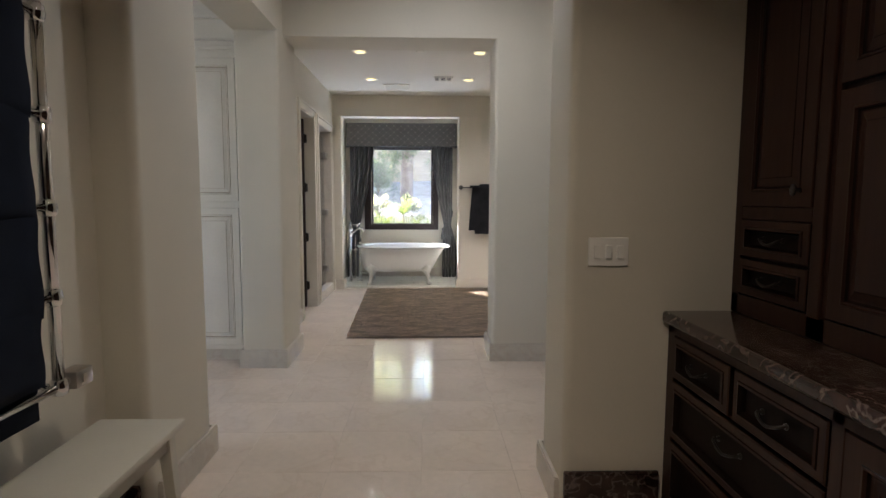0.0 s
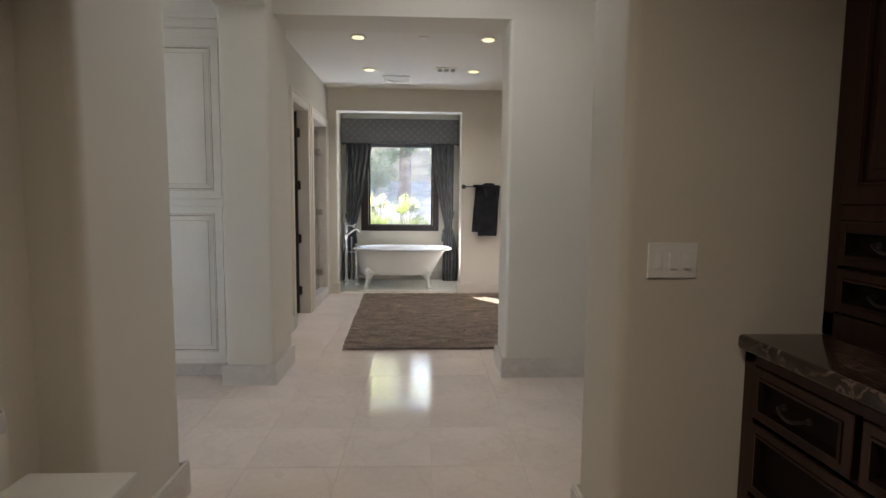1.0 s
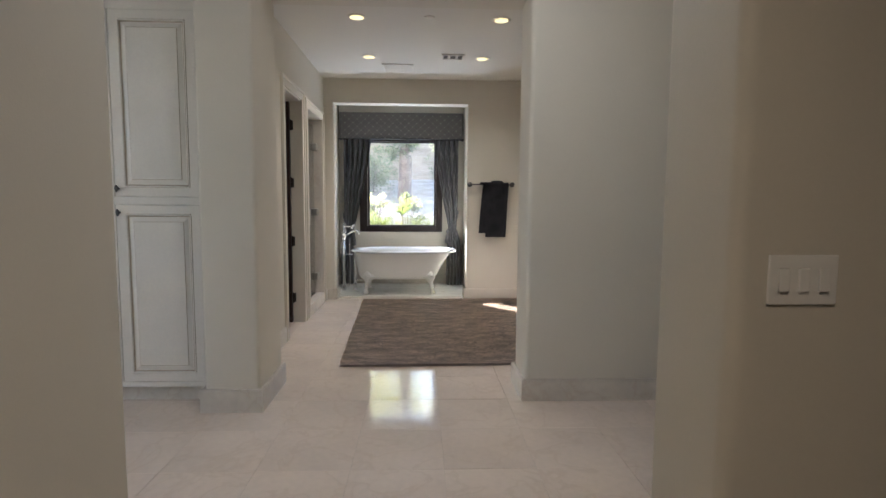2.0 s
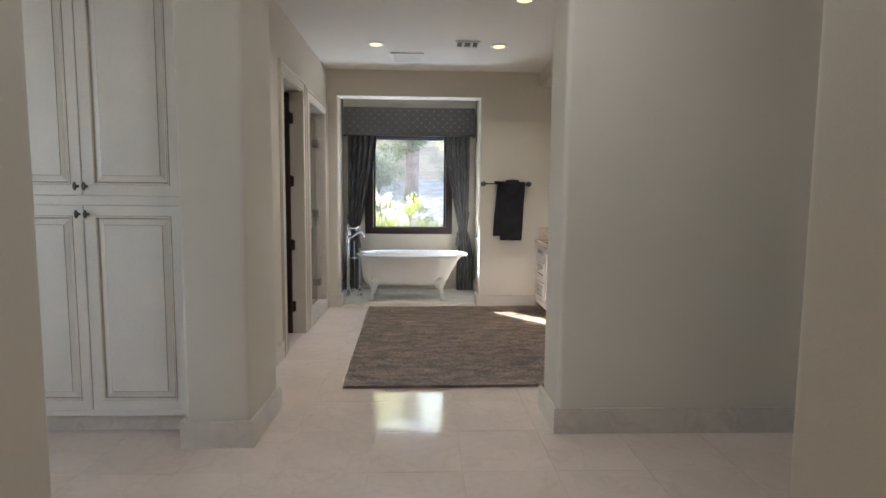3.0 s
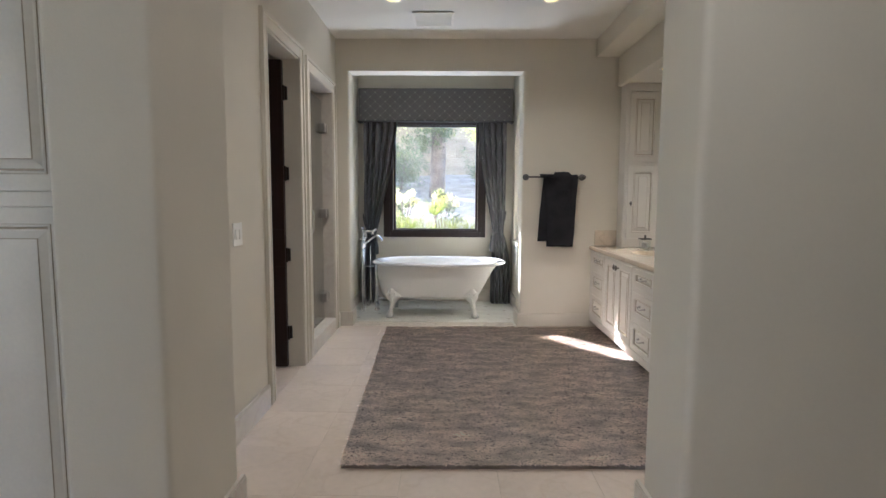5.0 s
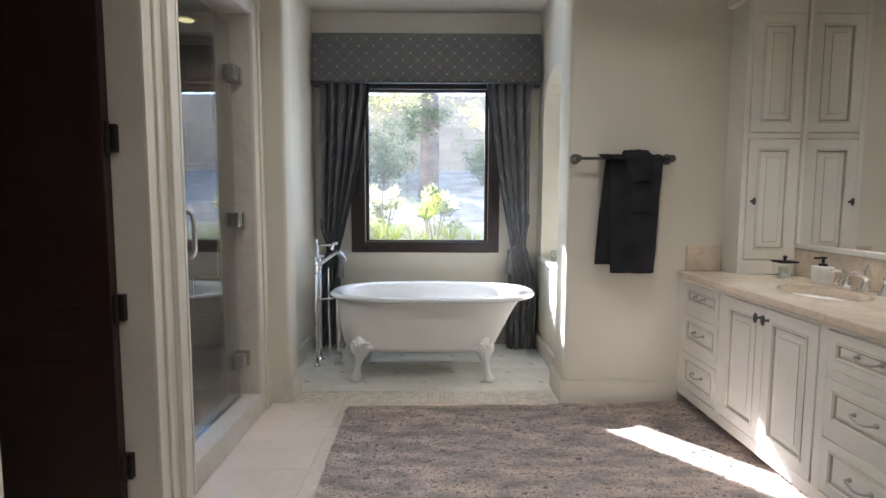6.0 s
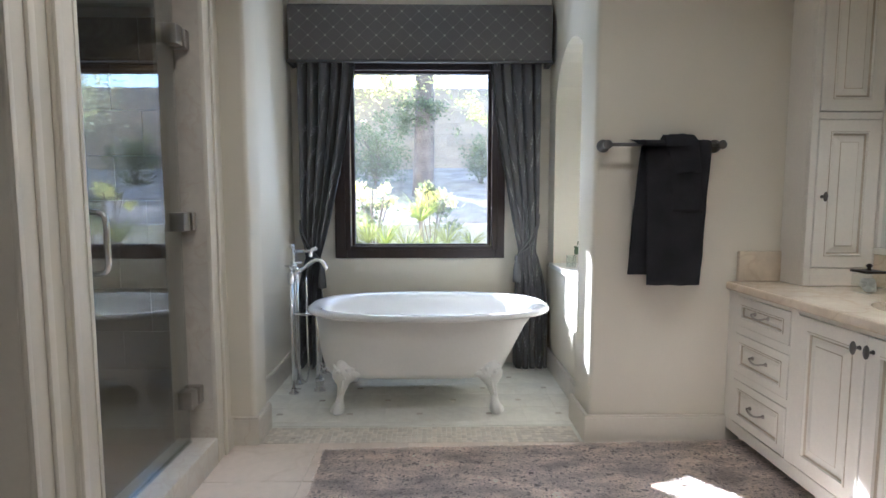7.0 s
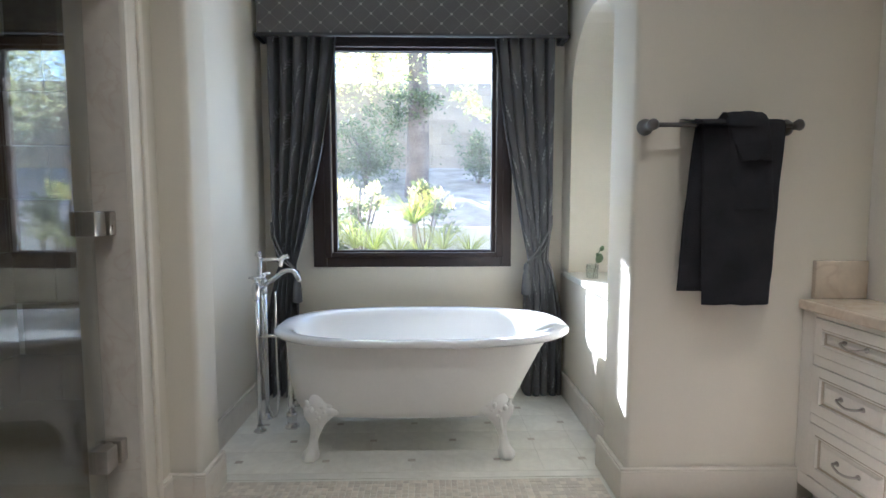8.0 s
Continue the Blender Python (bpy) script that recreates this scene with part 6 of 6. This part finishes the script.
def tree(x, y, h, r, label, seed, leaves, crown_z, spread, mat=None, boughs=()):
    z = height(x, y)
    ob = thing("tree", (x, y, z), label, "tree", "garden trees")
    bm = bmesh.new()
    rnd = random.Random(seed)
    pts = curve_pts([(x, y, z - 0.1), (x + 0.03, y, z + h * 0.3), (x - 0.03, y, z + h * 0.65), (x + 0.02, y, z + h)], 6)
    tube(bm, pts, r, 14, radii=[r * (1.25 - 0.75 * k / (len(pts) - 1)) for k in range(len(pts))])
    for k in range(9):
        a, b = rnd.uniform(0, 6.28), z + h * rnd.uniform(0.38, 0.9)
        ln = rnd.uniform(0.5, 1.2)
        tube(bm, curve_pts([(x, y, b), (x + 0.5 * ln * math.cos(a), y + 0.5 * ln * math.sin(a), b + 0.2), (x + ln * math.cos(a), y + ln * math.sin(a), b + 0.3)], 4), 0.03, 8, radii=[0.05, 0.045, 0.04, 0.035, 0.03, 0.025, 0.02, 0.015, 0.01])
    part("trunk", bm, BARK, ob, "", True)
    leafy("crown", (x, y, crown_z), spread, leaves, 0.07, mat or LEAF_SUN_PALED, ob, seed=seed)
    for k, (c, s, n, m) in enumerate(boughs):
        leafy("bough", c, s, n, 0.05, m, ob, "leafy low bough", seed=seed + 50 + k)
    return ob


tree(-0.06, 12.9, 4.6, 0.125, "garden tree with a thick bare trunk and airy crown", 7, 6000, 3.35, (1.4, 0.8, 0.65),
     boughs=(((-0.44, 12.75, 2.24), (0.36, 0.25, 0.28), 900, LEAF_GREY), ((0.02, 12.7, 2.46), (0.34, 0.2, 0.24), 900, LEAF_GREY), ((0.62, 12.9, 2.36), (0.34, 0.25, 0.20), 600, LEAF_SUN_PALED)))
# Crown set sunward so it also keeps sun off the gravel
tree(-1.9, 14.8, 6.0, 0.14, "garden tree with sun-paled airy foliage by the wall", 9, 13000, 3.85, (1.5, 0.7, 0.8))
# Out-of-view trunk added to shade an upright strip of the window sun
tree(-2.40, 12.5, 7.5, 0.108, "unseen slender tree added to shade a band of the window", 12, 1500, 6.6, (1.0, 0.8, 0.6))
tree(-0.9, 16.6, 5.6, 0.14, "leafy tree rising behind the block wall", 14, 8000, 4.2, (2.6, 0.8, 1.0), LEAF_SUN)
tree(4.1, 13.5, 5.0, 0.10, "garden tree with low pale foliage", 10, 14000, 3.0, (1.15, 0.7, 0.9), LEAF_WHITE)


# ---- alcove floor, marble floor, shower stone and block wall, piece by piece ----
def shared_tile(name, w, d, h, bev, mat):
    bm = boxes((-w / 2, w / 2, -d / 2, d / 2, -h, 0))
    top = [e for e in bm.edges if all(v.co.z > -1e-6 for v in e.verts)]
    bmesh.ops.bevel(bm, geom=top, offset=bev, segments=1, affect="EDGES")
    me = bpy.data.meshes.new(name)
    bm.to_mesh(me)
    bm.free()
    me.materials.append(mat)
    return me


def piece(name, me, parent, m):
    ob = bpy.data.objects.new(name, me)
    scene.collection.objects.link(ob)
    ob.parent = parent
    ob.matrix_basis = Matrix.Translation(-Vector(parent.location)) @ m
    return ob


FLOOR = bpy.data.objects["floor"]
ALCOVE = bpy.data.objects["floor_1"]
P, X0, Y0 = 0.437, -0.028, 3.025
tile = shared_tile("tile", P - 0.0014, P - 0.0014, 0.008, 0.0007, FLOOR_TILE)
rnd = random.Random(3)
for i in range(-9, 10):
    for j in range(-11, 12):
        x, y = X0 + (i + 0.5) * P, Y0 + (j + 0.5) * P
        if y > 8.0 or not -4.0 < x < 3.2 or y < -1.6 or (abs(x - 0.3) > 1.7 and not 3.0 < y < 5.2):
            continue
        piece("tile", tile, FLOOR, pose(x, y, rnd.uniform(-0.0004, 0.0004), rnd.uniform(-0.05, 0.05), rnd.uniform(-0.05, 0.05), 180 * rnd.randint(0, 1)))
strip = shared_tile("tile", P - 0.003, 8.199 - 7.835 - 0.003, 0.008, 0.0012, FLOOR_TILE)
for i in range(-3, 4):
    piece("tile", strip, FLOOR, pose(X0 + (i + 0.5) * P, (8.199 + 7.835) / 2, 0))

small = shared_tile("mosaic_tile", 0.0245, 0.0245, 0.008, 0.0015, MOSAIC)
rest = bmesh.new()
for i in range(64):
    for j in range(7):
        x, y = -0.765 + 0.0255 * i, 8.212 + 0.0258 * j
        if x > 0.84:
            continue
        z = rnd.uniform(-0.001, 0.0005)
        if 8 <= i < 51:
            piece("mosaic_tile", small, ALCOVE, pose(x, y, z, 0, 0, rnd.choice((0, 90, 180)) + rnd.uniform(-1.5, 1.5)))
        else:
            box(rest, x - 0.012, x + 0.012, y - 0.012, y + 0.012, z - 0.008, z, mi=rnd.randint(0, 2))
part("mosaic_border", rest, (MOSAIC, MOSAIC_DARK, MOSAIC_LIGHT), ALCOVE, "", kind="stuff")
structure("tile_edge", boxes((-0.78, 0.868, 8.394, 8.404, -0.006, 0.001)), WHITE_TILE, "thin pale stone edge between mosaic and tiles", "trim")
Q = 0.393
big = shared_tile("tile", Q / 2 - 0.0006, 0.205 - 0.0006, 0.008, 0.0003, WHITE_TILE)
dot = shared_tile("inset", 0.034, 0.024, 0.008, 0.001, DOT)
for j in range(6):
    for i in range(-5, 6):
        x, y = 0.018 + (i + 0.5) * Q / 2, 8.448 + 0.205 * (j + 0.5) - 0.0
        if -0.93 < x < 0.95 and y < 9.52:
            piece("tile", big, ALCOVE, pose(x, y, 0))
    for i in range(-3, 4):
        x, y = 0.018 + Q * (i + (0.5 if j % 2 else 0)), 8.556 + 0.205 * j
        if -0.88 < x < 0.9 and y < 9.45:
            piece("inset", dot, ALCOVE, pose(x, y, 0.0012))
structure("alcove_border", boxes((-0.919, 0.934, 8.405, 8.446, -0.006, 0.0)), WHITE_TILE, "pale stone border tile in the alcove floor", "trim")

# Shower stone
shower = thing("shower_wall", (-1.7, 7.9, 0), "taupe stone tiled shower walls behind the glass door", "shower wall", kind="structure")
part("backing", boxes((-2.4, -2.3, 7.1, 9.4, 0, 2.468), (-2.3, -1.055, 9.3, 9.4, 0, 2.468), (-2.3, -1.055, 7.101, 7.16, 0, 2.468), (-1.09, -1.055, 8.02, 9.3, 0, 2.468)), GROUT, shower)
st = shared_tile("stone_tile", 0.397, 0.297, 0.012, 0.002, SHOWER_TILE)
for r in range(8):
    for k in range(6):
        z = 0.15 + 0.30 * r
        if k < 3:
            piece("stone_tile", st, shower, pose(-2.15 + 0.40 * k + 0.2 * (r % 2) - 0.1, 9.288, z, 90, 0, 0))
        piece("stone_tile", st, shower, pose(-2.288, 7.35 + 0.40 * k - 0.2 * (r % 2), z, 90, 0, 90))
structure("floor_2", boxes((-2.3, -1.061, 7.16, 9.3, -0.005, 0.03)), SHOWER_TILE, "taupe stone shower floor", "floor")
structure("floor_3", boxes((-2.5, -0.98, 5.3, 7.06, -0.005, 0.0)), FLOOR_TILE, "cream marble floor of the toilet room", "floor")

# Block wall
wall = thing("garden_wall", (0, 15.2, 0), "tall split-face concrete block wall behind the garden", "garden wall")
part("core", boxes((-9, 9, 15.194, 15.5, 0.8, 3.15)), OUT_WALL, wall)
block = shared_tile("block", 0.612, 0.198, 0.05, 0.006, OUT_WALL)
for r in range(8):
    for k in range(-8, 9):
        piece("block", block, wall, pose(0.62 * (k + 0.37 * (r % 3)), 15.19 + rnd.uniform(-0.004, 0.004), 1.66 + 0.203 * r, 90, 0, 0))
